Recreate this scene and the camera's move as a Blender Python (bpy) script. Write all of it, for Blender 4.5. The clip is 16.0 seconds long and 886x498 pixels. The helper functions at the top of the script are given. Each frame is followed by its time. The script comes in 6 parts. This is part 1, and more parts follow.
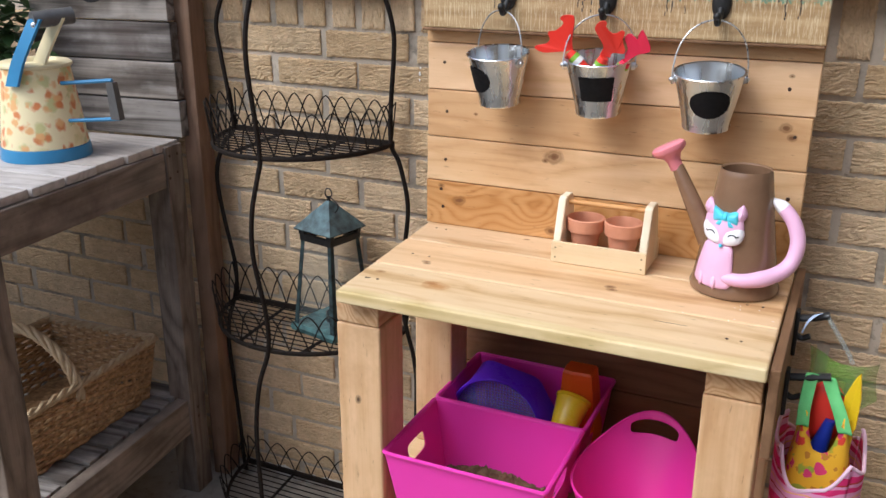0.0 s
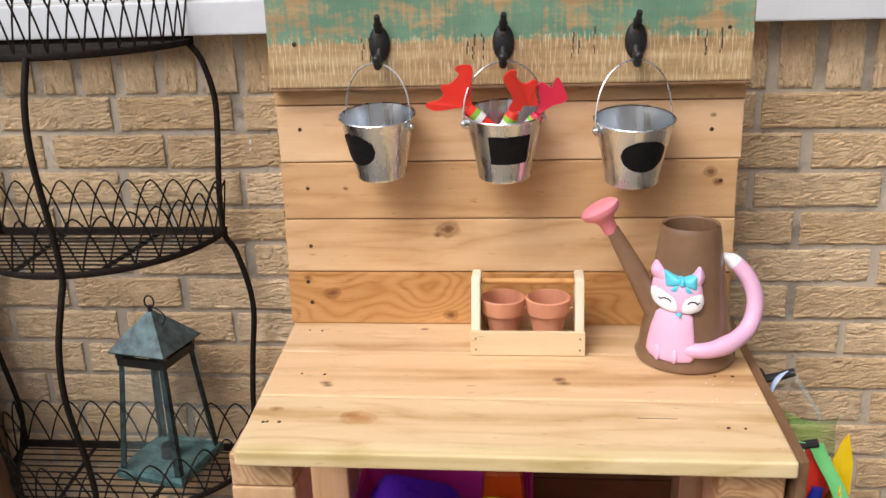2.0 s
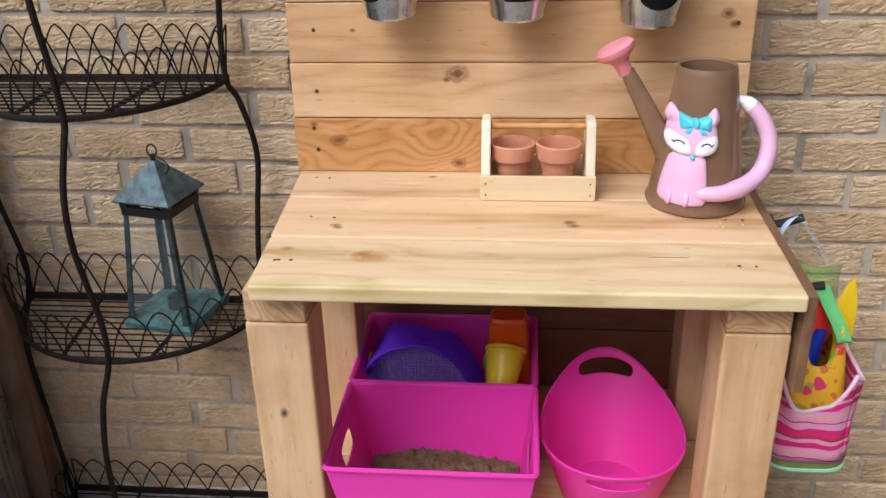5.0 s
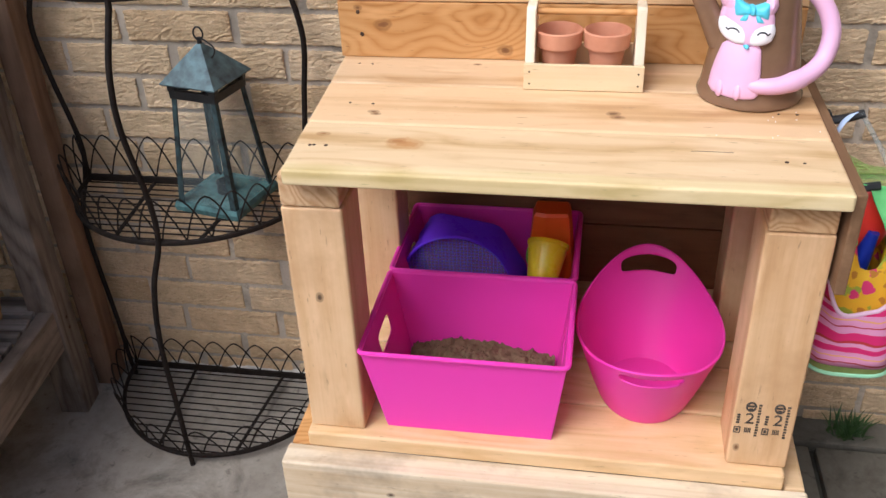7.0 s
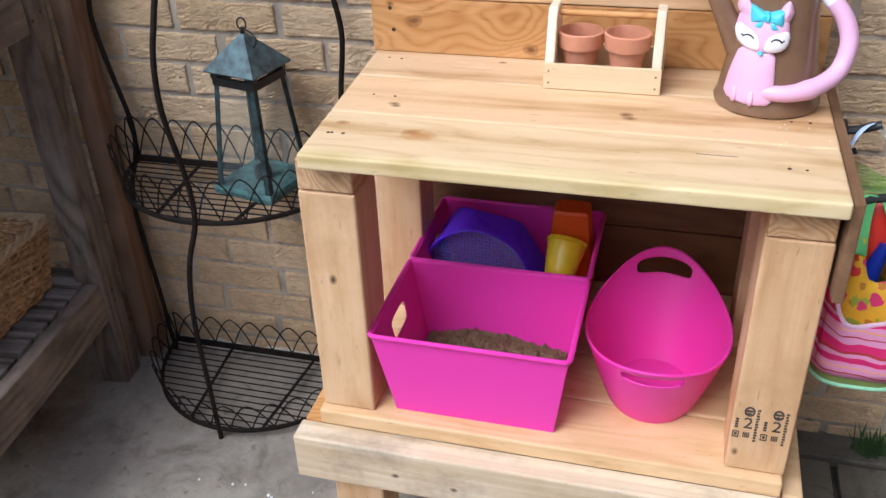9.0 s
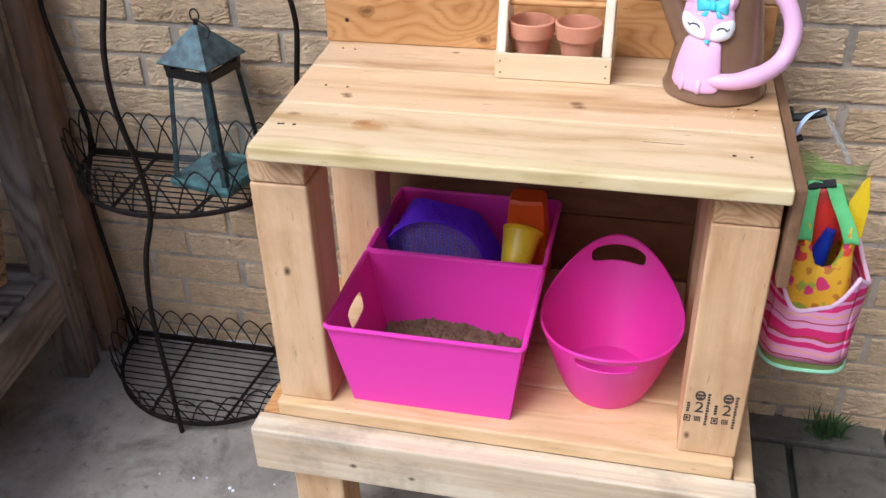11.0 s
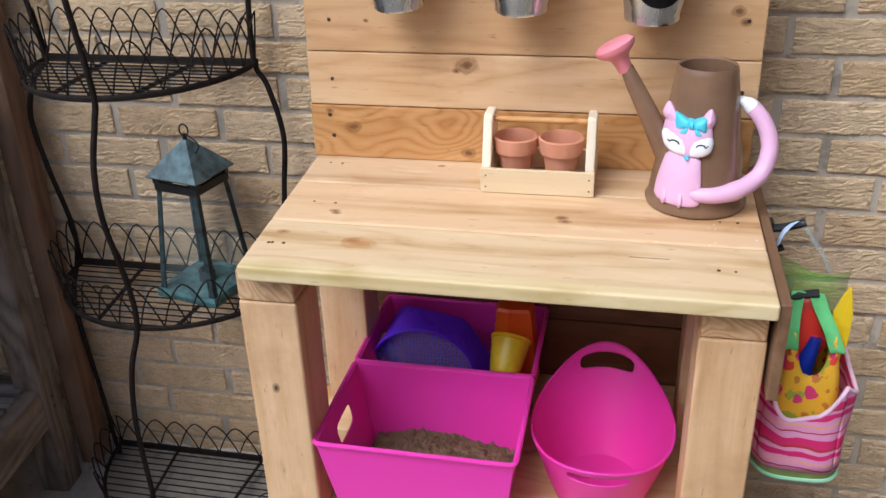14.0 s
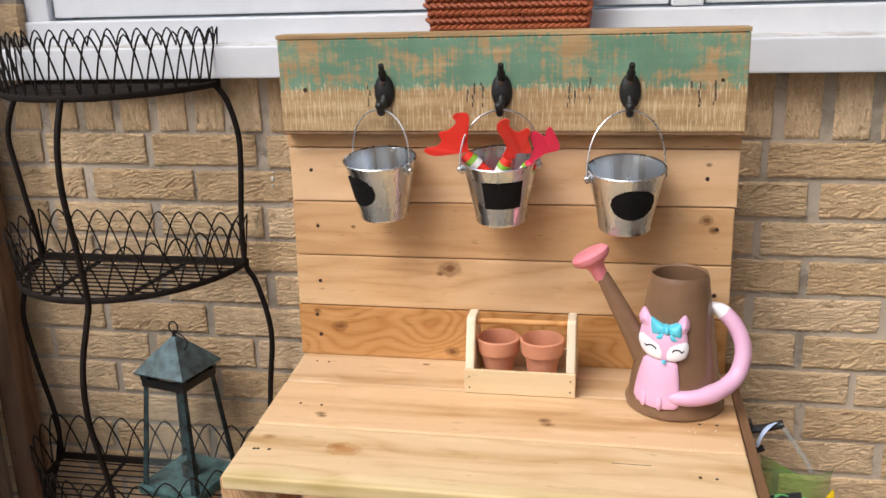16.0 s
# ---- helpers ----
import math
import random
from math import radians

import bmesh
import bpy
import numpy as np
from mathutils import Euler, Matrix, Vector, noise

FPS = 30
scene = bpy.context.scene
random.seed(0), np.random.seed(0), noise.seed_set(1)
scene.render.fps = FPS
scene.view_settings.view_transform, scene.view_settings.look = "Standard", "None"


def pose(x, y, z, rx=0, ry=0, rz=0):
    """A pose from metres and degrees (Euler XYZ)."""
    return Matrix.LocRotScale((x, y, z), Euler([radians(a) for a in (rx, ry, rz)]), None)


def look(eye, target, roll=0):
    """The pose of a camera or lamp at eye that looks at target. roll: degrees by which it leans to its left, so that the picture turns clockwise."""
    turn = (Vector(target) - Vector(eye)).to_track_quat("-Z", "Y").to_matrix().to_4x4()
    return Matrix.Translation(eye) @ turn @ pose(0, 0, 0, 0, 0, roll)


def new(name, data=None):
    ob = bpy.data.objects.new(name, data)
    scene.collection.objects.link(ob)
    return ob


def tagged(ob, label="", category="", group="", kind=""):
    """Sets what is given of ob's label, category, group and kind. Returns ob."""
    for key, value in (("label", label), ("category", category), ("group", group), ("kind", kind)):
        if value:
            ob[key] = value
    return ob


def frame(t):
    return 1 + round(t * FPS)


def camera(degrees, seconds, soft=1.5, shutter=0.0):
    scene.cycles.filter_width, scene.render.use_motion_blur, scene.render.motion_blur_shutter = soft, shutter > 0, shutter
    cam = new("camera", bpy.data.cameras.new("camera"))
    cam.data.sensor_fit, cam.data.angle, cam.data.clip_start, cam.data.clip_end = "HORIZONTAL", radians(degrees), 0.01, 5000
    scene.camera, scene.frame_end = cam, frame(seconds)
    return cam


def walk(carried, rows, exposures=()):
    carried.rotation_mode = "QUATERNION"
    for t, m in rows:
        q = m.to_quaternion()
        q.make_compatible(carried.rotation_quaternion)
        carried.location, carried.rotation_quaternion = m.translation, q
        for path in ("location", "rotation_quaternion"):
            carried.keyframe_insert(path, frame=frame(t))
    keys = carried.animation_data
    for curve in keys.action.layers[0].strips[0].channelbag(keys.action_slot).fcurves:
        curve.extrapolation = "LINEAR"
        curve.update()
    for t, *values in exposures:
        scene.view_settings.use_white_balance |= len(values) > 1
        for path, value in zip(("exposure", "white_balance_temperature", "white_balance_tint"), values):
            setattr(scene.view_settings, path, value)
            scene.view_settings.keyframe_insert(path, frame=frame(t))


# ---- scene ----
cam = camera(52.2, 16.0, soft=1.5)
PATH = [
    (0, (0.91, -2.052, 1.616), (0.118, -0.337, 0.959), 0.2),
    (0.5, (0.776, -1.922, 1.64), (0.072, -0.171, 0.978), -0.6),
    (1, (0.679, -1.854, 1.654), (0.152, -0.02, 1.055), -1.1),
    (1.5, (0.547, -1.799, 1.641), (0.245, 0.091, 1.061), -2.4),
    (2, (0.473, -1.784, 1.646), (0.276, 0.105, 1.02), -1.9),
    (2.5, (0.446, -1.799, 1.641), (0.274, 0.096, 1.023), -0.8),
    (3, (0.449, -1.802, 1.637), (0.292, 0.087, 0.997), -0.9),
    (3.5, (0.449, -1.806, 1.614), (0.268, 0.069, 0.941), -1.2),
    (4, (0.439, -1.806, 1.605), (0.247, 0.043, 0.867), -1.2),
    (4.5, (0.442, -1.801, 1.597), (0.267, 0.016, 0.781), -1.5),
    (4.7, (0.438, -1.802, 1.583), (0.266, 0.008, 0.75), -1.4),
    (6.8, (0.48, -1.782, 1.557), (0.205, -0.098, 0.514), -2.7),
    (7, (0.493, -1.785, 1.554), (0.172, -0.116, 0.5), -2.4),
    (7.5, (0.546, -1.788, 1.553), (0.19, -0.132, 0.49), -1.1),
    (8, (0.588, -1.79, 1.565), (0.19, -0.139, 0.509), -2.1),
    (8.5, (0.593, -1.801, 1.558), (0.103, -0.184, 0.487), -2.5),
    (9, (0.599, -1.813, 1.557), (0.128, -0.174, 0.513), -2.1),
    (9.2, (0.601, -1.82, 1.554), (0.153, -0.176, 0.508), -2.1),
    (11.5, (0.634, -1.803, 1.559), (0.229, -0.163, 0.488), -1.9),
    (12, (0.63, -1.796, 1.562), (0.233, -0.159, 0.484), -2.2),
    (12.5, (0.624, -1.798, 1.571), (0.236, -0.131, 0.535), -2.0),
    (13, (0.621, -1.8, 1.582), (0.238, -0.109, 0.585), -1.8),
    (13.5, (0.618, -1.803, 1.588), (0.234, -0.093, 0.625), -1.6),
    (14, (0.619, -1.797, 1.605), (0.231, -0.054, 0.704), -1.9),
    (14.5, (0.615, -1.795, 1.634), (0.239, 0.001, 0.838), -1.5),
    (15, (0.622, -1.793, 1.657), (0.234, 0.041, 0.96), -1.9),
    (15.5, (0.625, -1.8, 1.684), (0.242, 0.072, 1.094), -1.9),
    (16, (0.626, -1.809, 1.685), (0.253, 0.072, 1.116), -1.7),
]

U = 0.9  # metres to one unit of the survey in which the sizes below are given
walk(cam, [(t, look([a * U for a in eye], [a * U for a in target], roll)) for t, eye, target, roll in PATH],
     exposures=[(0, 0.19, 5680, 8), (1.5, 0.16, 6100, 10), (2.5, 0.1, 6250, 10), (3.5, 0.07, 6000, 10), (4.7, 0.07, 5650, 9), (7, 0.25, 5700, 10), (9, 0.26, 5400, 9), (11.3, 0.27, 5300, 10), (13, 0.22, 5380, 9), (14.5, 0.07, 5520, 8), (15.5, 0.07, 5950, 9), (16, 0.07, 6250, 10)])

# ---- daylight: a bright overcast sky ----
world = bpy.data.worlds.new("overcast_sky")
scene.world = world
world.use_nodes = True
wn, wl = world.node_tree.nodes, world.node_tree.links
sky = wn.new("ShaderNodeTexSky")
sky.sky_type, sky.sun_disc = "NISHITA", False
sky.sun_elevation, sky.sun_rotation = radians(50), radians(213)
sky.air_density, sky.dust_density, sky.ozone_density = 1.0, 4.0, 1.0
wl.new(sky.outputs[0], wn["Background"].inputs[0])
wn["Background"].inputs[1].default_value = 0.15
sun_data = bpy.data.lights.new("sun", "SUN")
sun_data.energy, sun_data.angle, sun_data.color = 1.95, radians(36), (1.0, 0.97, 0.93)
sun = new("sun", sun_data)
sun.matrix_world = look((-1.9, -2.9, 4.2), (0, 0, 0))


# ---- materials ----
def mat(name):
    m = bpy.data.materials.new(name)
    m.use_nodes = True
    return m, m.node_tree.nodes, m.node_tree.links, m.node_tree.nodes["Principled BSDF"]


def ramp(nodes, stops, interp="LINEAR"):
    r = nodes.new("ShaderNodeValToRGB")
    r.color_ramp.interpolation = interp
    while len(r.color_ramp.elements) < len(stops):
        r.color_ramp.elements.new(0.5)
    for e, (p, c) in zip(r.color_ramp.elements, stops):
        e.position, e.color = p, (*c, 1)
    return r


def math_node(nodes, links, op, a, b=None):
    n = nodes.new("ShaderNodeMath")
    n.operation = op
    for k, v in enumerate((a, b)):
        if v is None:
            continue
        if isinstance(v, (int, float)):
            n.inputs[k].default_value = v
        else:
            links.new(v, n.inputs[k])
    return n.outputs[0]


def coords(nodes, links, scale, shift=True):
    """Object coordinates, moved by a random amount for each object, then scaled."""
    tc, oi = nodes.new("ShaderNodeTexCoord"), nodes.new("ShaderNodeObjectInfo")
    mp = nodes.new("ShaderNodeMapping")
    mp.inputs["Scale"].default_value = scale
    out = tc.outputs["Object"]
    if shift:
        mul = math_node(nodes, links, "MULTIPLY", oi.outputs["Random"], 37.0)
        add = nodes.new("ShaderNodeVectorMath")
        links.new(out, add.inputs[0]), links.new(mul, add.inputs[1])
        out = add.outputs[0]
    links.new(out, mp.inputs["Vector"])
    return mp.outputs[0]


def noise_tex(nodes, links, vec, scale, detail=4, rough=0.55, distort=0.0):
    n = nodes.new("ShaderNodeTexNoise")
    n.inputs["Scale"].default_value, n.inputs["Detail"].default_value = scale, detail
    n.inputs["Roughness"].default_value, n.inputs["Distortion"].default_value = rough, distort
    links.new(vec, n.inputs["Vector"])
    return n.outputs["Fac"]


def mix(nodes, links, fac, a, b, kind="MIX"):
    n = nodes.new("ShaderNodeMix")
    n.data_type, n.blend_type = "RGBA", kind
    for k, v in ((0, fac), (6, a), (7, b)):
        if isinstance(v, (int, float)):
            n.inputs[k].default_value = v
        elif isinstance(v, tuple):
            n.inputs[k].default_value = (*v, 1)
        else:
            links.new(v, n.inputs[k])
    return n.outputs[2]


def bump(nodes, links, bsdf, height, strength, distance=0.002, under=None):
    b = nodes.new("ShaderNodeBump")
    b.inputs["Strength"].default_value, b.inputs["Distance"].default_value = strength, distance
    links.new(height, b.inputs["Height"])
    if under:
        links.new(under, b.inputs["Normal"])
    links.new(b.outputs[0], bsdf.inputs["Normal"])
    return b.outputs[0]


def wood(name, light, mid, dark, axis="x", rough=0.6, knots=(), stain=None, figure=9.0, contrast=0.8, streak=0.6, loops=1.6, bands_w=0.5):
    """Sawn softwood: year rings cut lengthwise, fine fibres, blotches; knots at places given in the thing's own metres."""
    m, n, l, b = mat(name)
    k = "xyz".index(axis)
    along, fine, line_s, band = [9.0] * 3, [230.0] * 3, [70.0] * 3, [21.0] * 3
    along[k], fine[k], line_s[k], band[k] = loops, 7.0, 1.6, 0.7
    rings = noise_tex(n, l, coords(n, l, along), 1.0, 2, 0.4, 0.25)
    rings = math_node(n, l, "PINGPONG", math_node(n, l, "MULTIPLY", rings, figure), 0.5)
    rings = math_node(n, l, "POWER", math_node(n, l, "MULTIPLY", rings, 2.0), 1.6)
    fibre = noise_tex(n, l, coords(n, l, fine), 1.0, 3, 0.6)
    lines = noise_tex(n, l, coords(n, l, line_s), 1.0, 4, 0.6)
    blot = noise_tex(n, l, coords(n, l, (5.0, 5.0, 5.0)), 1.6, 5, 0.65)
    tint = noise_tex(n, l, coords(n, l, band), 1.0, 2)
    col = ramp(n, [(0.0, light), (0.5, mid), (1.0, dark)])
    v = math_node(n, l, "MULTIPLY", rings, contrast * 0.48)
    for tex, mid_v, amount in ((fibre, 0.42, 0.38), (lines, 0.42, 0.75 * streak), (blot, 0.5, 0.65), (tint, 0.5, bands_w)):
        v = math_node(n, l, "ADD", v, math_node(n, l, "MULTIPLY", math_node(n, l, "SUBTRACT", tex, mid_v), amount))
    l.new(v, col.inputs[0])
    out = col.outputs[0]
    oi = n.new("ShaderNodeObjectInfo")
    tone = ramp(n, [(0.0, (0.86, 0.84, 0.82)), (0.5, (1.0, 1.0, 1.0)), (1.0, (1.0, 0.93, 0.84))])
    l.new(oi.outputs["Random"], tone.inputs[0])
    out = mix(n, l, 1.0, out, tone.outputs[0], "MULTIPLY")
    # short dark nicks and pale rubbed places along the grain
    nick, rub = [150.0] * 3, [26.0] * 3
    nick[k], rub[k] = 26.0, 7.0
    for scale, lo, hi, amount, c in ((nick, 0.66, 0.74, 0.5, tuple(a * 0.45 for a in dark)), (rub, 0.56, 0.74, 0.5, tuple(min(0.88, a * 1.15 + 0.03) for a in light)), (rub, 0.62, 0.78, 0.35, tuple(a * 0.8 for a in dark))):
        fr = ramp(n, [(lo, (0, 0, 0)), (hi, (1, 1, 1))])
        l.new(noise_tex(n, l, coords(n, l, [a * (1.0 + 0.37 * (c[0] < light[0])) for a in scale]), 1.0, 3, 0.6), fr.inputs[0])
        out = mix(n, l, math_node(n, l, "MULTIPLY", fr.outputs[0], amount), out, c)
    tc = n.new("ShaderNodeTexCoord")
    for (kx, ky, kz, r, c) in knots:
        mp = n.new("ShaderNodeMapping")
        mp.vector_type = "TEXTURE"
        mp.inputs["Location"].default_value = (kx, ky, kz)
        sc = [r, r, r]
        sc[k] = r * 1.5
        mp.inputs["Scale"].default_value = sc
        l.new(tc.outputs["Object"], mp.inputs["Vector"])
        wob = n.new("ShaderNodeVectorMath")
        wob.operation = "LENGTH"
        l.new(mp.outputs[0], wob.inputs[0])
        jit = noise_tex(n, l, coords(n, l, (60, 60, 60)), 1.0, 3)
        d = math_node(n, l, "ADD", wob.outputs["Value"], math_node(n, l, "MULTIPLY", math_node(n, l, "SUBTRACT", jit, 0.5), 0.9))
        kr = ramp(n, [(0.0, (0.95, 0.95, 0.95)), (0.38, (0.8, 0.8, 0.8)), (0.52, (0.42, 0.42, 0.42)), (0.72, (0.5, 0.5, 0.5)), (1.0, (0, 0, 0))])
        l.new(d, kr.inputs[0])
        out = mix(n, l, kr.outputs[0], out, c)
    if stain:
        s = noise_tex(n, l, coords(n, l, (5, 5, 5)), 1.0, 5, 0.65)
        sr = ramp(n, [(0.5, (0, 0, 0)), (0.68, (1, 1, 1))])
        l.new(s, sr.inputs[0])
        out = mix(n, l, math_node(n, l, "MULTIPLY", sr.outputs[0], 0.6), out, stain)
    l.new(out, b.inputs["Base Color"])
    b.inputs["Roughness"].default_value = rough
    b.inputs["Specular IOR Level"].default_value = 0.3
    bump(n, l, b, math_node(n, l, "ADD", fibre, math_node(n, l, "MULTIPLY", rings, -0.3)), 0.3, 0.0012)
    return m


def plain(name, c1, c2, scale=12.0, rough=0.5, metal=0.0, bumps=0.15, bscale=220.0, spec=0.5, shift=True):
    """Two tones of one colour in soft blotches, with a fine grain in the relief."""
    m, n, l, b = mat(name)
    vec = coords(n, l, (1, 1, 1), shift)
    r = ramp(n, [(0.3, c1), (0.7, c2)])
    l.new(noise_tex(n, l, vec, scale, 5, 0.6), r.inputs[0])
    l.new(r.outputs[0], b.inputs["Base Color"])
    b.inputs["Roughness"].default_value, b.inputs["Metallic"].default_value = rough, metal
    b.inputs["Specular IOR Level"].default_value = spec
    rr = ramp(n, [(0.3, (rough * 0.8,) * 3), (0.7, (min(1, rough * 1.2),) * 3)])
    l.new(noise_tex(n, l, vec, scale * 3, 4), rr.inputs[0])
    l.new(rr.outputs[0], b.inputs["Roughness"])
    bump(n, l, b, noise_tex(n, l, vec, bscale, 3), bumps, 0.001)
    return m


def sheer(m, colour, amount):
    """Lets part of the light through a thin plastic wall."""
    n, l = m.node_tree.nodes, m.node_tree.links
    t, mx = n.new("ShaderNodeBsdfTranslucent"), n.new("ShaderNodeMixShader")
    t.inputs["Color"].default_value = (*colour, 1)
    mx.inputs[0].default_value = amount
    l.new(n["Principled BSDF"].outputs[0], mx.inputs[1])
    l.new(t.outputs[0], mx.inputs[2])
    l.new(mx.outputs[0], n["Material Output"].inputs["Surface"])
    return m


def brick_mat():
    """Rustic buff brick: a torn face of short wavy ledges, shade painted into furrows and pits, highlights onto crests.
    """
    m, n, l, b = mat("rustic_buff_brick")
    vec = coords(n, l, (1, 1, 1))
    oi = n.new("ShaderNodeObjectInfo")
    tone = ramp(n, [(0.0, (0.57, 0.41, 0.235)), (0.35, (0.64, 0.48, 0.295)), (0.7, (0.70, 0.535, 0.345)), (1.0, (0.61, 0.44, 0.26))])
    l.new(oi.outputs["Random"], tone.inputs[0])
    blot = ramp(n, [(0.3, (0.82, 0.80, 0.78)), (0.62, (1.08, 1.06, 1.04))])
    l.new(noise_tex(n, l, vec, 26, 6, 0.65), blot.inputs[0])
    out = mix(n, l, 1.0, tone.outputs[0], blot.outputs[0], "MULTIPLY")
    ledge = noise_tex(n, l, coords(n, l, (23, 23, 92)), 1.0, 5, 0.62, 0.7)
    fine = noise_tex(n, l, coords(n, l, (75, 75, 230)), 1.0, 4, 0.65, 0.5)
    steps = math_node(n, l, "PINGPONG", math_node(n, l, "MULTIPLY", ledge, 4.6), 0.5)
    groove = ramp(n, [(0.02, (1, 1, 1)), (0.075, (0, 0, 0))])
    l.new(steps, groove.inputs[0])
    patch = ramp(n, [(0.40, (0.15, 0.15, 0.15)), (0.62, (1, 1, 1))])
    l.new(noise_tex(n, l, vec, 34, 4, 0.6), patch.inputs[0])
    out = mix(n, l, math_node(n, l, "MULTIPLY", math_node(n, l, "MULTIPLY", groove.outputs[0], patch.outputs[0]), 0.5), out, (0.19, 0.125, 0.07))
    crest = ramp(n, [(0.36, (0, 0, 0)), (0.47, (1, 1, 1))])
    l.new(steps, crest.inputs[0])
    grit = ramp(n, [(0.48, (0, 0, 0)), (0.64, (1, 1, 1))])
    l.new(fine, grit.inputs[0])
    out = mix(n, l, math_node(n, l, "MULTIPLY", math_node(n, l, "MULTIPLY", crest.outputs[0], grit.outputs[0]), 0.55), out, (0.82, 0.70, 0.50))
    pit = ramp(n, [(0.30, (1, 1, 1)), (0.37, (0, 0, 0))])
    l.new(fine, pit.inputs[0])
    out = mix(n, l, math_node(n, l, "MULTIPLY", pit.outputs[0], 0.5), out, (0.22, 0.14, 0.08))
    l.new(out, b.inputs["Base Color"])
    b.inputs["Roughness"].default_value = 0.9
    b.inputs["Specular IOR Level"].default_value = 0.15
    first = bump(n, l, b, fine, 0.5, 0.002)
    bump(n, l, b, math_node(n, l, "ADD", steps, ledge), 0.8, 0.003, first)
    return m


def concrete(name, c1, c2, c3):
    m, n, l, b = mat(name)
    vec = coords(n, l, (1, 1, 1), False)
    r = ramp(n, [(0.28, c1), (0.5, c2), (0.75, c3)])
    v = math_node(n, l, "ADD", math_node(n, l, "MULTIPLY", noise_tex(n, l, vec, 3.2, 7, 0.65), 0.75), math_node(n, l, "MULTIPLY", noise_tex(n, l, vec, 40, 5, 0.7), 0.25))
    l.new(v, r.inputs[0])
    vo = n.new("ShaderNodeTexVoronoi")
    vo.inputs["Scale"].default_value = 130
    l.new(vec, vo.inputs["Vector"])
    sp = ramp(n, [(0.08, (1, 1, 1)), (0.16, (0, 0, 0))])
    l.new(vo.outputs["Distance"], sp.inputs[0])
    out = mix(n, l, math_node(n, l, "MULTIPLY", sp.outputs[0], 0.35), r.outputs[0], tuple(a * 0.5 for a in c1))
    for scale, lo, hi, amount, k in ((6.5, 0.50, 0.66, 0.75, 0.36), (26, 0.58, 0.68, 0.7, 0.33), (2.1, 0.48, 0.62, 0.45, 0.5)):  # damp stains and dirt
        st = ramp(n, [(lo, (0, 0, 0)), (hi, (1, 1, 1))])
        l.new(noise_tex(n, l, vec, scale, 7, 0.68, 0.4), st.inputs[0])
        out = mix(n, l, math_node(n, l, "MULTIPLY", st.outputs[0], amount), out, tuple(a * k for a in c2))
    l.new(out, b.inputs["Base Color"])
    b.inputs["Roughness"].default_value = 0.88
    b.inputs["Specular IOR Level"].default_value = 0.25
    bump(n, l, b, noise_tex(n, l, vec, 160, 5, 0.7), 0.4, 0.002)
    return m


def bands(name, stops, axis, length, rough=0.85, wob=0.01):
    """Woven or printed cloth in stripes across one axis; stops repeat every length metres."""
    m, n, l, b = mat(name)
    tc, sep = n.new("ShaderNodeTexCoord"), n.new("ShaderNodeSeparateXYZ")
    l.new(tc.outputs["Object"], sep.inputs[0])
    w = noise_tex(n, l, coords(n, l, (1, 1, 1), False), 14, 2)
    v = math_node(n, l, "ADD", sep.outputs["XYZ".index(axis)], math_node(n, l, "MULTIPLY", math_node(n, l, "SUBTRACT", w, 0.5), wob))
    v = math_node(n, l, "FRACT", math_node(n, l, "DIVIDE", v, length))
    r = ramp(n, stops, "CONSTANT")
    l.new(v, r.inputs[0])
    l.new(r.outputs[0], b.inputs["Base Color"])
    b.inputs["Roughness"].default_value = rough
    bump(n, l, b, noise_tex(n, l, coords(n, l, (900, 900, 900)), 1.0, 2), 0.3, 0.0006)
    return m


def spots(name, ground, cols, scale=26.0, size=0.34, rough=0.85, soft=0.05, squash=(1, 1, 1)):
    """A printed pattern of roundish flecks in several colours."""
    m, n, l, b = mat(name)
    vec = coords(n, l, squash, False)
    out = ground
    for k, c in enumerate(cols):
        mp = n.new("ShaderNodeMapping")
        mp.inputs["Location"].default_value = (3.1 * k, 1.7 * k, 2.3 * k)
        l.new(vec, mp.inputs["Vector"])
        jig = n.new("ShaderNodeTexNoise")
        jig.inputs["Scale"].default_value = scale * 2
        l.new(mp.outputs[0], jig.inputs["Vector"])
        ad = n.new("ShaderNodeVectorMath")
        ad.operation = "MULTIPLY_ADD"
        l.new(jig.outputs["Color"], ad.inputs[0])
        ad.inputs[1].default_value = (0.02, 0.02, 0.02)
        l.new(mp.outputs[0], ad.inputs[2])
        vo = n.new("ShaderNodeTexVoronoi")
        vo.inputs["Scale"].default_value = scale * (1 + 0.23 * k)
        l.new(ad.outputs[0], vo.inputs["Vector"])
        r = ramp(n, [(size, (1, 1, 1)), (size + soft, (0, 0, 0))])
        l.new(vo.outputs["Distance"], r.inputs[0])
        sepc = n.new("ShaderNodeSeparateColor")
        l.new(vo.outputs["Color"], sepc.inputs[0])
        pick = math_node(n, l, "GREATER_THAN", sepc.outputs[0], 0.45)
        out = mix(n, l, math_node(n, l, "MULTIPLY", r.outputs[0], pick), out, c)
    l.new(out, b.inputs["Base Color"])
    b.inputs["Roughness"].default_value = rough
    return m


def clear(name, colour, rough=0.1, alpha=0.4):
    m, n, l, b = mat(name)
    b.inputs["Base Color"].default_value = (*colour, 1)
    b.inputs["Roughness"].default_value = rough
    b.inputs["Alpha"].default_value = alpha
    return m


PINE = ((0.72, 0.485, 0.265), (0.62, 0.38, 0.185), (0.40, 0.20, 0.075))
# knots and stains of the bench, metres from its own base
def K(x, y, z, r, c=(0.15, 0.06, 0.02)):
    return ((x - 0.43) * U, (y + 0.43) * U, z * U, r * U, c)

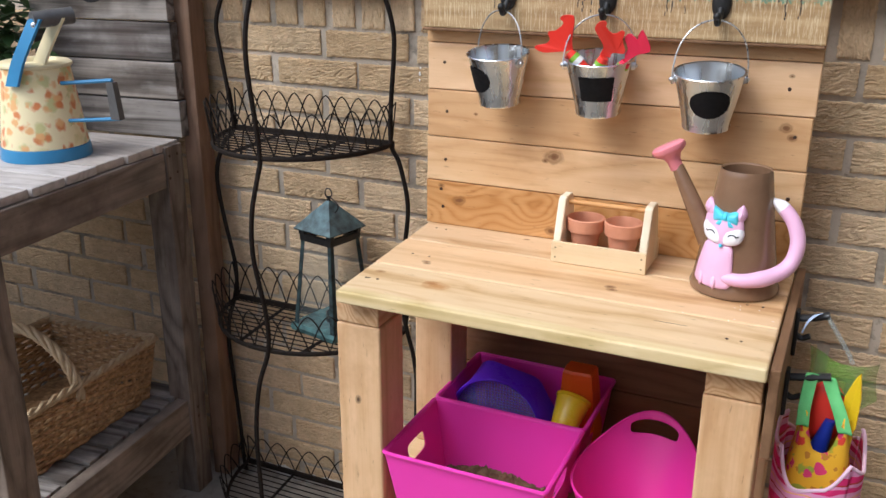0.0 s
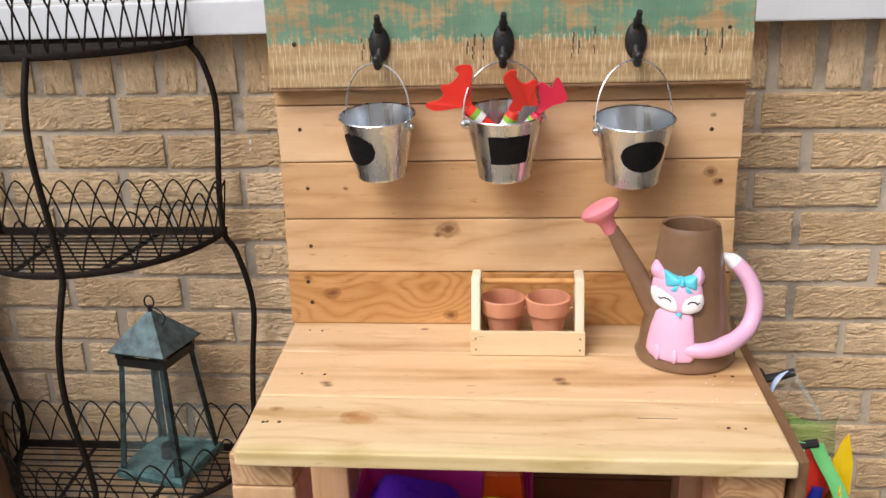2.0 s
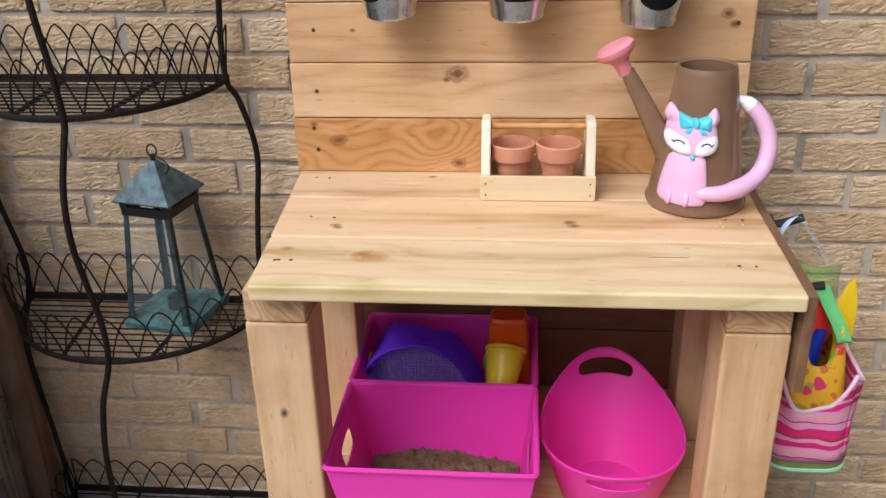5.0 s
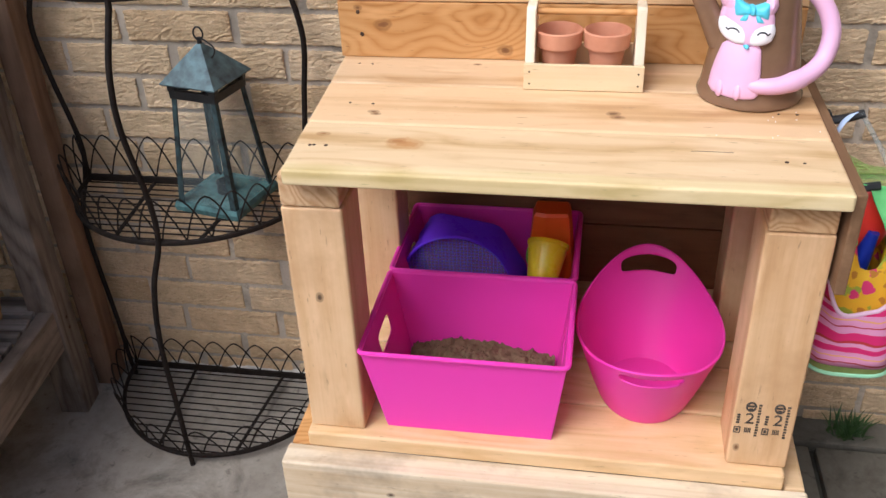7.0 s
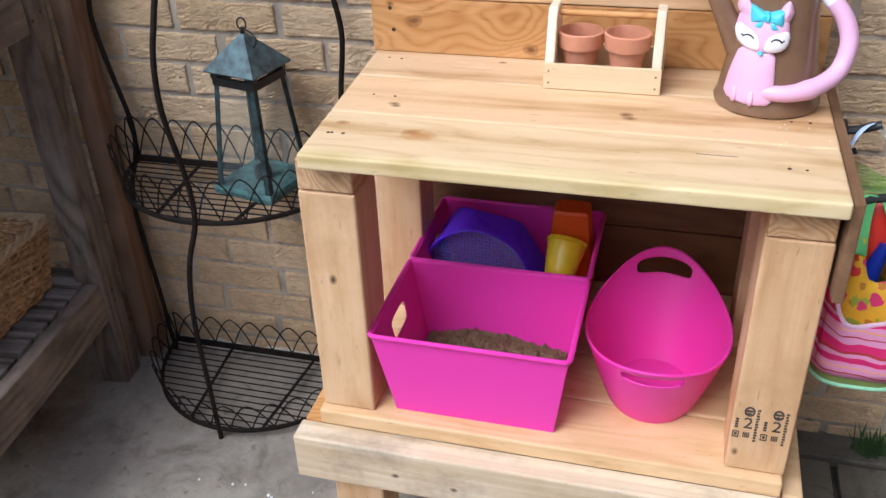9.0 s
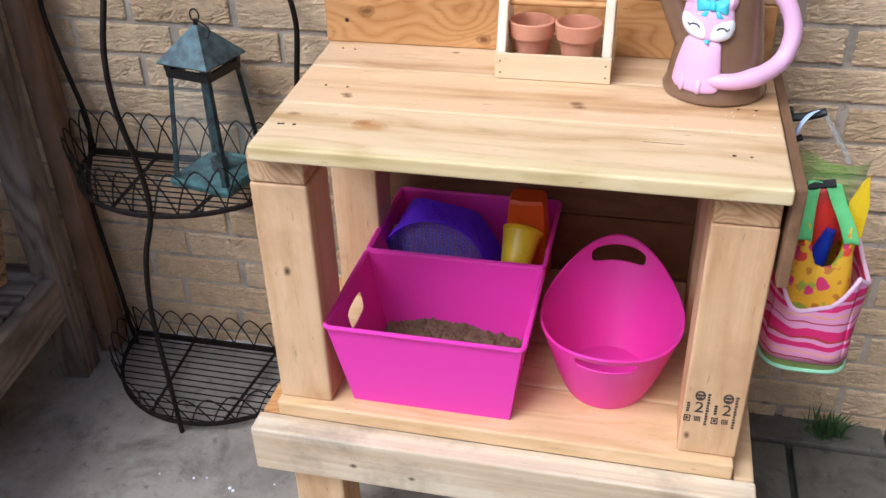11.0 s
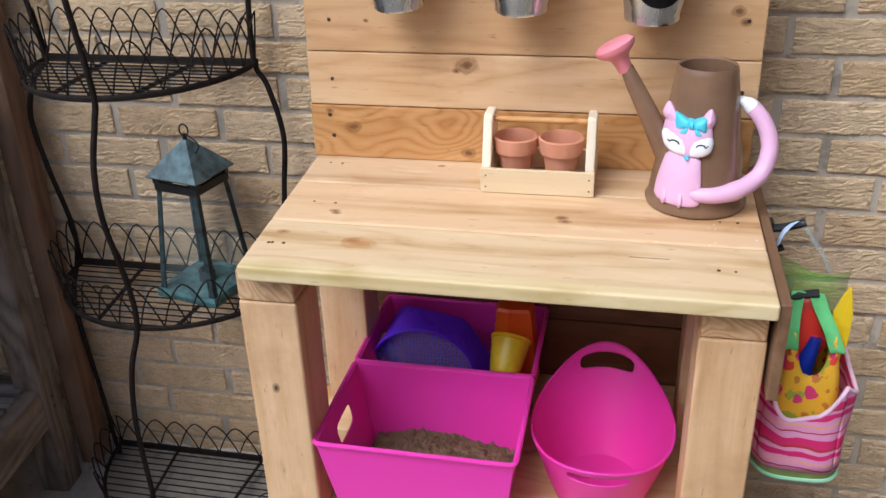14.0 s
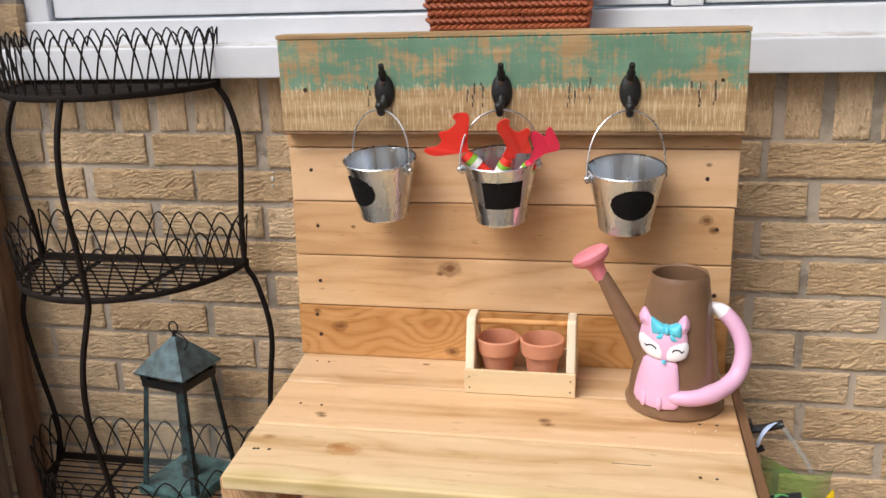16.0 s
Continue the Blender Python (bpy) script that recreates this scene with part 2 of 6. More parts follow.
M_top = wood("pale_pine_worktop", (0.73, 0.52, 0.31), (0.61, 0.395, 0.205), (0.42, 0.23, 0.095), "x", 0.55, figure=6, streak=0.4, bands_w=2.7,
             knots=[K(0.129, -0.444, 0.966, 0.008), K(0.134, -0.452, 0.966, 0.007), K(0.516, -0.420, 0.966, 0.009), K(0.524, -0.434, 0.966, 0.009), K(0.27, -0.215, 0.966, 0.006)])
M_front = wood("greenish_pine_board", (0.73, 0.545, 0.32), (0.62, 0.42, 0.215), (0.44, 0.26, 0.10), "x", 0.55, figure=7, contrast=0.9, streak=0.4, bands_w=2.7,
               knots=[K(0.205, -0.56, 0.966, 0.024, (0.47, 0.23, 0.08)), K(0.192, -0.552, 0.966, 0.012, (0.36, 0.16, 0.05)), K(0.07, -0.535, 0.966, 0.009, (0.28, 0.13, 0.04))])


def sapwood(m, edge, width, colour):
    """Pale sapwood along the front edge of a board, its border wandering with the grain."""
    n, l = m.node_tree.nodes, m.node_tree.links
    b = n["Principled BSDF"]
    old_col = b.inputs["Base Color"].links[0].from_socket
    tc, sep = n.new("ShaderNodeTexCoord"), n.new("ShaderNodeSeparateXYZ")
    l.new(tc.outputs["Object"], sep.inputs[0])
    wander = math_node(n, l, "MULTIPLY", math_node(n, l, "SUBTRACT", noise_tex(n, l, coords(n, l, (4, 20, 20), False), 1.0, 3), 0.5), width * 1.6)
    d = math_node(n, l, "DIVIDE", math_node(n, l, "SUBTRACT", math_node(n, l, "ADD", sep.outputs[1], wander), edge), width)
    r = ramp(n, [(0.55, (1, 1, 1)), (1.0, (0, 0, 0))])
    l.new(d, r.inputs[0])
    l.new(mix(n, l, math_node(n, l, "MULTIPLY", r.outputs[0], 0.7), old_col, mix(n, l, 1.0, old_col, colour, "SCREEN")), b.inputs["Base Color"])


sapwood(M_front, (-0.664 + 0.43) * U, 0.034 * U, (0.22, 0.26, 0.10))
M_plank = wood("new_pine_plank", *PINE, "x", 0.55, figure=9, contrast=1.1,
               knots=[K(0.318, -0.19, 1.156, 0.017), K(0.298, -0.19, 1.145, 0.006), K(0.785, -0.19, 1.262, 0.010), K(0.80, -0.19, 1.243, 0.008),
                      K(0.13, -0.19, 1.235, 0.004), K(0.785, -0.19, 1.362, 0.005)])
M_plankpale = wood("pale_pink_pine_plank", (0.74, 0.515, 0.315), (0.65, 0.42, 0.23), (0.43, 0.235, 0.10), "x", 0.55, figure=7, contrast=0.8,
                   knots=[K(0.785, -0.19, 1.362, 0.005), K(0.14, -0.19, 1.33, 0.003)])
M_plankwarm = wood("honey_pine_plank", (0.61, 0.375, 0.185), (0.52, 0.295, 0.13), (0.33, 0.155, 0.055), "x", 0.55, figure=10, contrast=0.8,
                   knots=[K(0.785, -0.19, 1.262, 0.010), K(0.80, -0.19, 1.243, 0.008), K(0.13, -0.19, 1.235, 0.004)])
M_orange = wood("amber_pine_plank", (0.62, 0.34, 0.13), (0.52, 0.255, 0.080), (0.34, 0.135, 0.035), "x", 0.5, figure=22, contrast=1.2, streak=0.3, loops=3.4,
                knots=[K(0.091, -0.19, 1.029, 0.013), K(0.318, -0.19, 0.985, 0.012), K(0.045, -0.19, 1.06, 0.006)])
M_leg = wood("pine_post", (0.72, 0.49, 0.28), (0.60, 0.37, 0.185), (0.40, 0.21, 0.085), "z", 0.62, figure=6, stain=(0.45, 0.26, 0.12),
             knots=[K(0.062, -0.627, 0.715, 0.0075, (0.03, 0.012, 0.006)), K(0.75, -0.627, 0.47, 0.006)])
M_end = wood("pine_end_grain", (0.66, 0.45, 0.26), (0.52, 0.31, 0.15), (0.36, 0.19, 0.08), "y", 0.75, figure=26, contrast=1.2)
M_shelf = wood("pine_shelf", (0.72, 0.51, 0.29), (0.62, 0.41, 0.20), (0.46, 0.27, 0.11), "x", 0.6)
M_apron = wood("scuffed_pine_beam", (0.76, 0.64, 0.46), (0.60, 0.45, 0.28), (0.32, 0.21, 0.12), "x", 0.7, stain=(0.17, 0.125, 0.085), contrast=0.5, streak=1.4, bands_w=1.6, loops=0.8,
               knots=[K(0.17, -0.69, 0.34, 0.006, (0.06, 0.03, 0.02)), K(0.28, -0.69, 0.33, 0.006, (0.06, 0.03, 0.02))])
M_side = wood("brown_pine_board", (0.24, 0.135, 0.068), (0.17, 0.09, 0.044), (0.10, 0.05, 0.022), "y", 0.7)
M_darkback = wood("dark_brown_board", (0.20, 0.095, 0.045), (0.14, 0.062, 0.028), (0.075, 0.032, 0.015), "x", 0.65)
M_box = wood("pale_box_wood", (0.80, 0.64, 0.40), (0.74, 0.56, 0.32), (0.62, 0.44, 0.23), "x", 0.6, figure=4, contrast=0.4)
M_boxend = wood("pale_box_end", (0.84, 0.74, 0.56), (0.79, 0.66, 0.46), (0.66, 0.50, 0.32), "z", 0.6, figure=4, contrast=0.4)
M_grey = wood("weathered_grey_timber", (0.28, 0.225, 0.18), (0.15, 0.12, 0.092), (0.06, 0.047, 0.036), "y", 0.85, stain=(0.07, 0.05, 0.04))
M_greyz = wood("weathered_grey_post", (0.24, 0.195, 0.16), (0.10, 0.08, 0.063), (0.03, 0.024, 0.019), "z", 0.85, stain=(0.09, 0.065, 0.05))
M_greyx = wood("weathered_grey_slat", (0.34, 0.315, 0.29), (0.125, 0.11, 0.098), (0.025, 0.021, 0.018), "x", 0.8, figure=8, contrast=1.2, streak=1.3, loops=0.6, stain=(0.07, 0.05, 0.04))
M_greytop = wood("silvered_deck_board", (0.55, 0.51, 0.48), (0.40, 0.365, 0.33), (0.18, 0.15, 0.125), "x", 0.6, stain=(0.22, 0.18, 0.15))
M_redpost = wood("reddish_post", (0.25, 0.155, 0.10), (0.165, 0.10, 0.062), (0.08, 0.048, 0.03), "z", 0.8)
M_brick = brick_mat()
M_mortar = concrete("grey_mortar", (0.42, 0.35, 0.27), (0.52, 0.445, 0.35), (0.60, 0.52, 0.42))
M_ground = concrete("worn_concrete", (0.20, 0.172, 0.138), (0.35, 0.31, 0.255), (0.47, 0.425, 0.355))
M_slab = concrete("dark_paving", (0.075, 0.068, 0.053), (0.13, 0.118, 0.094), (0.195, 0.178, 0.142))
M_moss = concrete("dark_joint_dirt", (0.03, 0.03, 0.022), (0.05, 0.048, 0.036), (0.075, 0.07, 0.055))
M_white = plain("white_window_paint", (0.60, 0.62, 0.65), (0.69, 0.70, 0.72), 9, 0.4, bumps=0.1)
M_peel = plain("peeling_white_paint", (0.40, 0.37, 0.33), (0.66, 0.67, 0.68), 22, 0.6, bumps=0.5, bscale=90)
M_iron = plain("dark_brown_iron", (0.009, 0.007, 0.006), (0.022, 0.015, 0.011), 60, 0.7, 0.0, 0.4, 300, 0.15)
M_hook = plain("black_cast_iron", (0.012, 0.012, 0.012), (0.022, 0.021, 0.02), 40, 0.45, 0.2, 0.4, 300)
M_black = plain("chalkboard_black", (0.006, 0.006, 0.007), (0.012, 0.012, 0.013), 40, 0.7, 0, 0.05, spec=0.15)
M_ink = plain("worn_black_ink", (0.035, 0.028, 0.022), (0.10, 0.075, 0.055), 260, 0.8)
M_nail = plain("rusty_nail", (0.05, 0.03, 0.02), (0.09, 0.05, 0.03), 200, 0.6, 0.5)
M_pink = sheer(plain("magenta_plastic", (0.92, 0.055, 0.50), (0.93, 0.062, 0.53), 5, 0.36, bumps=0.08), (1.0, 0.10, 0.56), 0.2)
M_pinktub = sheer(plain("hot_pink_plastic", (0.92, 0.048, 0.45), (0.93, 0.055, 0.48), 5, 0.36, bumps=0.05), (1.0, 0.08, 0.48), 0.2)
M_purple = sheer(plain("violet_plastic", (0.20, 0.045, 0.78), (0.24, 0.055, 0.86), 6, 0.3, bumps=0.05), (0.32, 0.07, 0.98), 0.55)
M_sievemesh = clear("violet_mesh_film", (0.36, 0.34, 0.60), 0.35, 0.34)
M_orangep = sheer(plain("orange_plastic", (0.82, 0.13, 0.01), (0.88, 0.16, 0.015), 6, 0.35, bumps=0.05), (0.95, 0.22, 0.02), 0.3)
M_yellow = sheer(plain("yellow_plastic", (0.88, 0.63, 0.010), (0.91, 0.69, 0.016), 6, 0.28, bumps=0.05), (0.95, 0.50, 0.01), 0.25)
M_greenp = plain("green_plastic", (0.16, 0.48, 0.04), (0.22, 0.58, 0.06), 6, 0.35, bumps=0.05)
M_red = plain("red_plastic", (0.76, 0.035, 0.02), (0.84, 0.05, 0.03), 8, 0.34, bumps=0.05)
M_crimson = plain("crimson_plastic", (0.74, 0.02, 0.07), (0.80, 0.03, 0.09), 8, 0.34, bumps=0.05)
M_whitep = plain("white_plastic", (0.78, 0.78, 0.76), (0.84, 0.84, 0.82), 8, 0.4, bumps=0.05)
M_greenband = plain("lime_band", (0.24, 0.50, 0.05), (0.30, 0.58, 0.07), 8, 0.4, bumps=0.05)
M_bluep = plain("blue_plastic", (0.012, 0.03, 0.32), (0.018, 0.045, 0.42), 8, 0.35, bumps=0.05)
M_soil = plain("damp_brown_sand", (0.115, 0.072, 0.042), (0.22, 0.15, 0.09), 60, 0.95, bumps=1.0, bscale=160, spec=0.1)
M_terra = plain("terracotta", (0.55, 0.235, 0.135), (0.64, 0.30, 0.18), 24, 0.8, bumps=0.25, spec=0.2)
M_canbrown = plain("mocha_plastic", (0.185, 0.105, 0.060), (0.235, 0.138, 0.080), 18, 0.2, bumps=0.1)
M_canpink = plain("lilac_pink_plastic", (0.76, 0.43, 0.62), (0.81, 0.49, 0.67), 14, 0.38, bumps=0.06)
M_rosepink = plain("rose_pink_plastic", (0.74, 0.23, 0.27), (0.80, 0.27, 0.31), 14, 0.38, bumps=0.06)
M_bow = plain("turquoise_plastic", (0.10, 0.55, 0.70), (0.13, 0.62, 0.76), 14, 0.4, bumps=0.06)
M_face = plain("white_glaze", (0.86, 0.84, 0.86), (0.90, 0.88, 0.90), 14, 0.4, bumps=0.04)
M_galv, gn, gl, gb = mat("polished_galvanised_steel")
gb.inputs["Base Color"].default_value = (0.66, 0.69, 0.715, 1)
gb.inputs["Metallic"].default_value = 1.0
g_r = ramp(gn, [(0.35, (0.20, 0.20, 0.20)), (0.65, (0.36, 0.36, 0.36))])
gl.new(noise_tex(gn, gl, coords(gn, gl, (60, 60, 4)), 1.0, 2), g_r.inputs[0])
gl.new(g_r.outputs[0], gb.inputs["Roughness"])
M_wire = plain("bright_wire", (0.62, 0.61, 0.60), (0.72, 0.71, 0.70), 60, 0.3, 1.0, 0.05)
M_verd = plain("verdigris_copper", (0.008, 0.008, 0.008), (0.052, 0.092, 0.096), 60, 0.62, 0.35, 0.4, 140)
M_verdroof = plain("dull_patina_copper", (0.05, 0.06, 0.062), (0.15, 0.235, 0.25), 34, 0.5, 0.4, 0.4, 140)
M_verdbase = plain("turquoise_patina", (0.022, 0.04, 0.04), (0.11, 0.24, 0.235), 36, 0.65, 0.2, 0.4, 140)
M_glass = clear("thin_glass", (0.45, 0.55, 0.55), 0.05, 0.045)
M_pane = plain("dark_window_glass", (0.10, 0.11, 0.12), (0.14, 0.15, 0.16), 2, 0.05, 0, 0.0)
M_cream = spots("cream_floral_enamel", (0.87, 0.76, 0.46), [(0.78, 0.66, 0.34), (0.62, 0.58, 0.26), (0.70, 0.24, 0.08), (0.80, 0.45, 0.18)], 26, 0.27, 0.4, 0.22)
M_creamplain = plain("cream_enamel", (0.78, 0.66, 0.38), (0.83, 0.72, 0.45), 14, 0.4, bumps=0.05)
M_canblue = plain("blue_enamel", (0.035, 0.20, 0.40), (0.05, 0.25, 0.47), 14, 0.35, bumps=0.06)
M_grip = plain("smoky_grip", (0.07, 0.068, 0.066), (0.12, 0.115, 0.11), 30, 0.4, bumps=0.1)
M_wicker = plain("honey_wicker", (0.17, 0.085, 0.035), (0.60, 0.38, 0.18), 70, 0.65, bumps=0.4, bscale=300)
M_wickerpale = plain("pale_peeled_willow", (0.36, 0.25, 0.14), (0.50, 0.38, 0.23), 45, 0.6, bumps=0.3, bscale=300)
M_rattan = plain("terracotta_rattan_plastic", (0.28, 0.070, 0.026), (0.40, 0.105, 0.040), 30, 0.45, bumps=0.2)
M_leaf = plain("weed_leaf", (0.025, 0.06, 0.014), (0.055, 0.115, 0.028), 20, 0.6, bumps=0.1)
M_darkleaf = plain("dark_foliage", (0.018, 0.045, 0.012), (0.05, 0.10, 0.025), 20, 0.55, bumps=0.1)
PK, HP, CR, OR = (0.78, 0.33, 0.54), (0.70, 0.02, 0.16), (0.50, 0.04, 0.04), (0.84, 0.42, 0.16)
M_stripe = bands("striped_canvas", [(0.0, HP), (0.2, PK), (0.36, CR), (0.40, PK), (0.54, OR), (0.58, PK), (0.70, HP), (0.84, PK), (0.94, CR)], "Z", 0.070, wob=0.03)
M_trim = plain("pale_pink_binding", (0.80, 0.52, 0.66), (0.86, 0.60, 0.72), 30, 0.85, bumps=0.4, bscale=700)
M_fruit = spots("yellow_printed_canvas", (0.82, 0.46, 0.015), [(0.72, 0.05, 0.03), (0.36, 0.42, 0.04), (0.70, 0.04, 0.16), (0.55, 0.22, 0.02)], 30, 0.3, 0.8, 0.05)
M_strap = plain("green_webbing", (0.14, 0.52, 0.16), (0.19, 0.60, 0.21), 40, 0.8, bumps=0.5, bscale=800)
M_bagbase = plain("olive_canvas", (0.16, 0.21, 0.05), (0.24, 0.29, 0.08), 20, 0.7, bumps=0.3, bscale=600)
M_baglip = plain("mint_piping", (0.30, 0.62, 0.38), (0.38, 0.70, 0.46), 20, 0.5, bumps=0.1)
M_net = clear("sheer_green_mesh", (0.20, 0.62, 0.05), 0.6, 0.45)
M_vinyl = clear("clear_vinyl_strap", (0.50, 0.58, 0.56), 0.15, 0.25)
M_blueband = plain("pale_blue_band", (0.48, 0.60, 0.84), (0.58, 0.68, 0.88), 20, 0.6, bumps=0.1)
M_speck = plain("white_paint_fleck", (0.80, 0.79, 0.76), (0.88, 0.87, 0.84), 30, 0.8)


def aged_board():
    """The old top board: pale teal paint left along its upper half, cream scratches down it, bare brown wood between."""
    m, n, l, b = mat("old_painted_board")
    base = ramp(n, [(0.25, (0.22, 0.13, 0.055)), (0.5, (0.40, 0.255, 0.115)), (0.75, (0.56, 0.40, 0.21))])
    l.new(noise_tex(n, l, coords(n, l, (4, 30, 60), False), 1.0, 6, 0.6), base.inputs[0])
    out = base.outputs[0]
    tc, sep = n.new("ShaderNodeTexCoord"), n.new("ShaderNodeSeparateXYZ")
    l.new(tc.outputs["Object"], sep.inputs[0])
    z = sep.outputs[2]
    # paint between two heights, eaten away in upright and level scratches
    lo, hi = 1.500 * U, 1.590 * U
    edge = math_node(n, l, "MULTIPLY", math_node(n, l, "SUBTRACT", noise_tex(n, l, coords(n, l, (160, 1, 3), False), 1.0, 3), 0.5), 0.03)
    zz = math_node(n, l, "ADD", z, edge)
    inside = math_node(n, l, "MULTIPLY", math_node(n, l, "GREATER_THAN", zz, lo), math_node(n, l, "LESS_THAN", zz, hi))
    worn = noise_tex(n, l, coords(n, l, (14, 9, 26), False), 1.0, 6, 0.7)
    scr = noise_tex(n, l, coords(n, l, (170, 10, 9), False), 1.0, 3, 0.6)
    keep = ramp(n, [(0.42, (0, 0, 0)), (0.52, (1, 1, 1))])
    l.new(math_node(n, l, "ADD", math_node(n, l, "MULTIPLY", worn, 0.72), math_node(n, l, "MULTIPLY", scr, 0.30)), keep.inputs[0])
    teal = ramp(n, [(0.35, (0.07, 0.22, 0.15)), (0.7, (0.135, 0.33, 0.225))])
    l.new(noise_tex(n, l, coords(n, l, (12, 12, 12), False), 1.0, 4), teal.inputs[0])
    out = mix(n, l, math_node(n, l, "MULTIPLY", math_node(n, l, "MULTIPLY", inside, keep.outputs[0]), 0.85), out, teal.outputs[0])
    # cream scratches on the lower half
    s2 = noise_tex(n, l, coords(n, l, (400, 5, 24), False), 1.0, 5, 0.7)
    sr = ramp(n, [(0.52, (0, 0, 0)), (0.585, (1, 1, 1))])
    l.new(s2, sr.inputs[0])
    low = math_node(n, l, "LESS_THAN", zz, 1.507 * U)
    out = mix(n, l, math_node(n, l, "MULTIPLY", math_node(n, l, "MULTIPLY", sr.outputs[0], low), 0.65), out, (0.72, 0.60, 0.38))
    l.new(out, b.inputs["Base Color"])
    b.inputs["Roughness"].default_value = 0.75
    bump(n, l, b, math_node(n, l, "ADD", scr, worn), 0.4, 0.002)
    return m


M_aged = aged_board()


# ---- mesh helpers: everything is drawn in survey units and scaled by U when it becomes an object ----
BASE = {}


def thing(name, base, label, category, group="", kind=""):
    ob = new(name)
    ob.location = Vector(base) * U
    ob.empty_display_size = 0.05
    BASE[ob.name] = Vector(base)
    return tagged(ob, label, category, group, kind)


def finish(name, bm, material, base, smooth):
    for v in bm.verts:
        v.co = (v.co - base) * U
    for f in bm.faces:
        f.smooth = smooth
    bmesh.ops.recalc_face_normals(bm, faces=bm.faces)
    me = bpy.data.meshes.new(name)
    bm.to_mesh(me)
    bm.free()
    if smooth:
        me.set_sharp_from_angle(angle=radians(42))
    me.materials.append(material)
    ob = new(name, me)
    BASE[ob.name] = base
    return ob


def part(name, bm, material, parent, label="", smooth=False, solid=0.0):
    """A bmesh as ONE mesh object under a thing or a part."""
    ob = finish(name, bm, material, BASE[parent.name], smooth)
    ob.parent = parent
    if solid:
        s = ob.modifiers.new("thickness", "SOLIDIFY")
        s.thickness, s.offset = solid * U, 0
    if label:
        ob["label"] = label
    return ob


def swing(ob, pivot, degrees):
    """Turns a finished thing about an upright axis at pivot (x, y)."""
    p = Vector((pivot[0], pivot[1], 0)) * U
    ob.matrix_world = Matrix.Translation(p) @ Matrix.Rotation(radians(degrees), 4, "Z") @ Matrix.Translation(-p) @ Matrix.Translation(BASE[ob.name] * U)


def solo(name, bm, material, base, label, category, kind="", smooth=False, group=""):
    """A thing that is one mesh."""
    ob = finish(name, bm, material, Vector(base), smooth)
    ob.location = Vector(base) * U
    return tagged(ob, label, category, group, kind)


def box(x0, x1, y0, y1, z0, z1, bev=0.003, seg=2, bm=None, skew=None):
    """A bevelled block. skew moves its corners: f(x, y, z) -> (x, y, z)."""
    b2 = bmesh.new()
    bmesh.ops.create_cube(b2, size=1)
    for v in b2.verts:
        v.co = Vector(((x0 + x1) / 2 + v.co.x * (x1 - x0), (y0 + y1) / 2 + v.co.y * (y1 - y0), (z0 + z1) / 2 + v.co.z * (z1 - z0)))
        if skew:
            v.co = Vector(skew(*v.co))
    if bev:
        bmesh.ops.bevel(b2, geom=list(b2.edges), offset=bev, segments=seg, affect="EDGES", profile=0.6)
    return merged(bm, b2)


def merged(bm, b2):
    if bm is None:
        return b2
    off = len(bm.verts)
    new_v = [bm.verts.new(v.co) for v in b2.verts]
    b2.verts.index_update()
    for f in b2.faces:
        bm.faces.new([new_v[v.index] for v in f.verts])
    b2.free()
    return bm


def curve(pts, n=8):
    """Catmull-Rom points through pts."""
    p = [Vector(a) for a in pts]
    p = [2 * p[0] - p[1]] + p + [2 * p[-1] - p[-2]]
    out = []
    for i in range(1, len(p) - 2):
        for k in range(n):
            t = k / n
            a, b, c, d = p[i - 1], p[i], p[i + 1], p[i + 2]
            out.append(0.5 * (2 * b + (c - a) * t + (2 * a - 5 * b + 4 * c - d) * t * t + (3 * b - a - 3 * c + d) * t ** 3))
    return out + [p[-2]]


def tube(pts, r, n=8, bm=None, closed=False, flat=1.0):
    """A round (or flattened) rod along pts; r is a number or one for each point."""
    bm = bm or bmesh.new()
    pts = [Vector(p) for p in pts]
    rs = r if isinstance(r, (list, tuple)) else [r] * len(pts)
    rings, nrm = [], None
    for i, p in enumerate(pts):
        a, b = pts[i - 1] if (i or closed) else p, pts[(i + 1) % len(pts)] if (i < len(pts) - 1 or closed) else p
        d = (b - a).normalized()
        if nrm is None:
            nrm = d.cross(Vector((0, 0, 1)) if abs(d.z) < 0.9 else Vector((1, 0, 0))).normalized()
        nrm = (nrm - d * nrm.dot(d)).normalized()
        bi = d.cross(nrm)
        rings.append([bm.verts.new(p + (nrm * math.cos(q) + bi * flat * math.sin(q)) * rs[i]) for q in (2 * math.pi * k / n for k in range(n))])
    m = len(rings)
    for i in range(m if closed else m - 1):
        a, b = rings[i], rings[(i + 1) % m]
        for k in range(n):
            bm.faces.new((a[k], a[(k + 1) % n], b[(k + 1) % n], b[k]))
    if not closed:
        bm.faces.new(rings[0][::-1])
        bm.faces.new(rings[-1])
    return bm


def loft(rings, bm=None, cap0=False, cap1=False, wrap=True):
    bm = bm or bmesh.new()
    vs = [[bm.verts.new(p) for p in r] for r in rings]
    n = len(vs[0])
    for a, b in zip(vs, vs[1:]):
        for k in range(n if wrap else n - 1):
            bm.faces.new((a[k], a[(k + 1) % n], b[(k + 1) % n], b[k]))
    if cap0:
        bm.faces.new(vs[0][::-1])
    if cap1:
        bm.faces.new(vs[-1])
    return bm


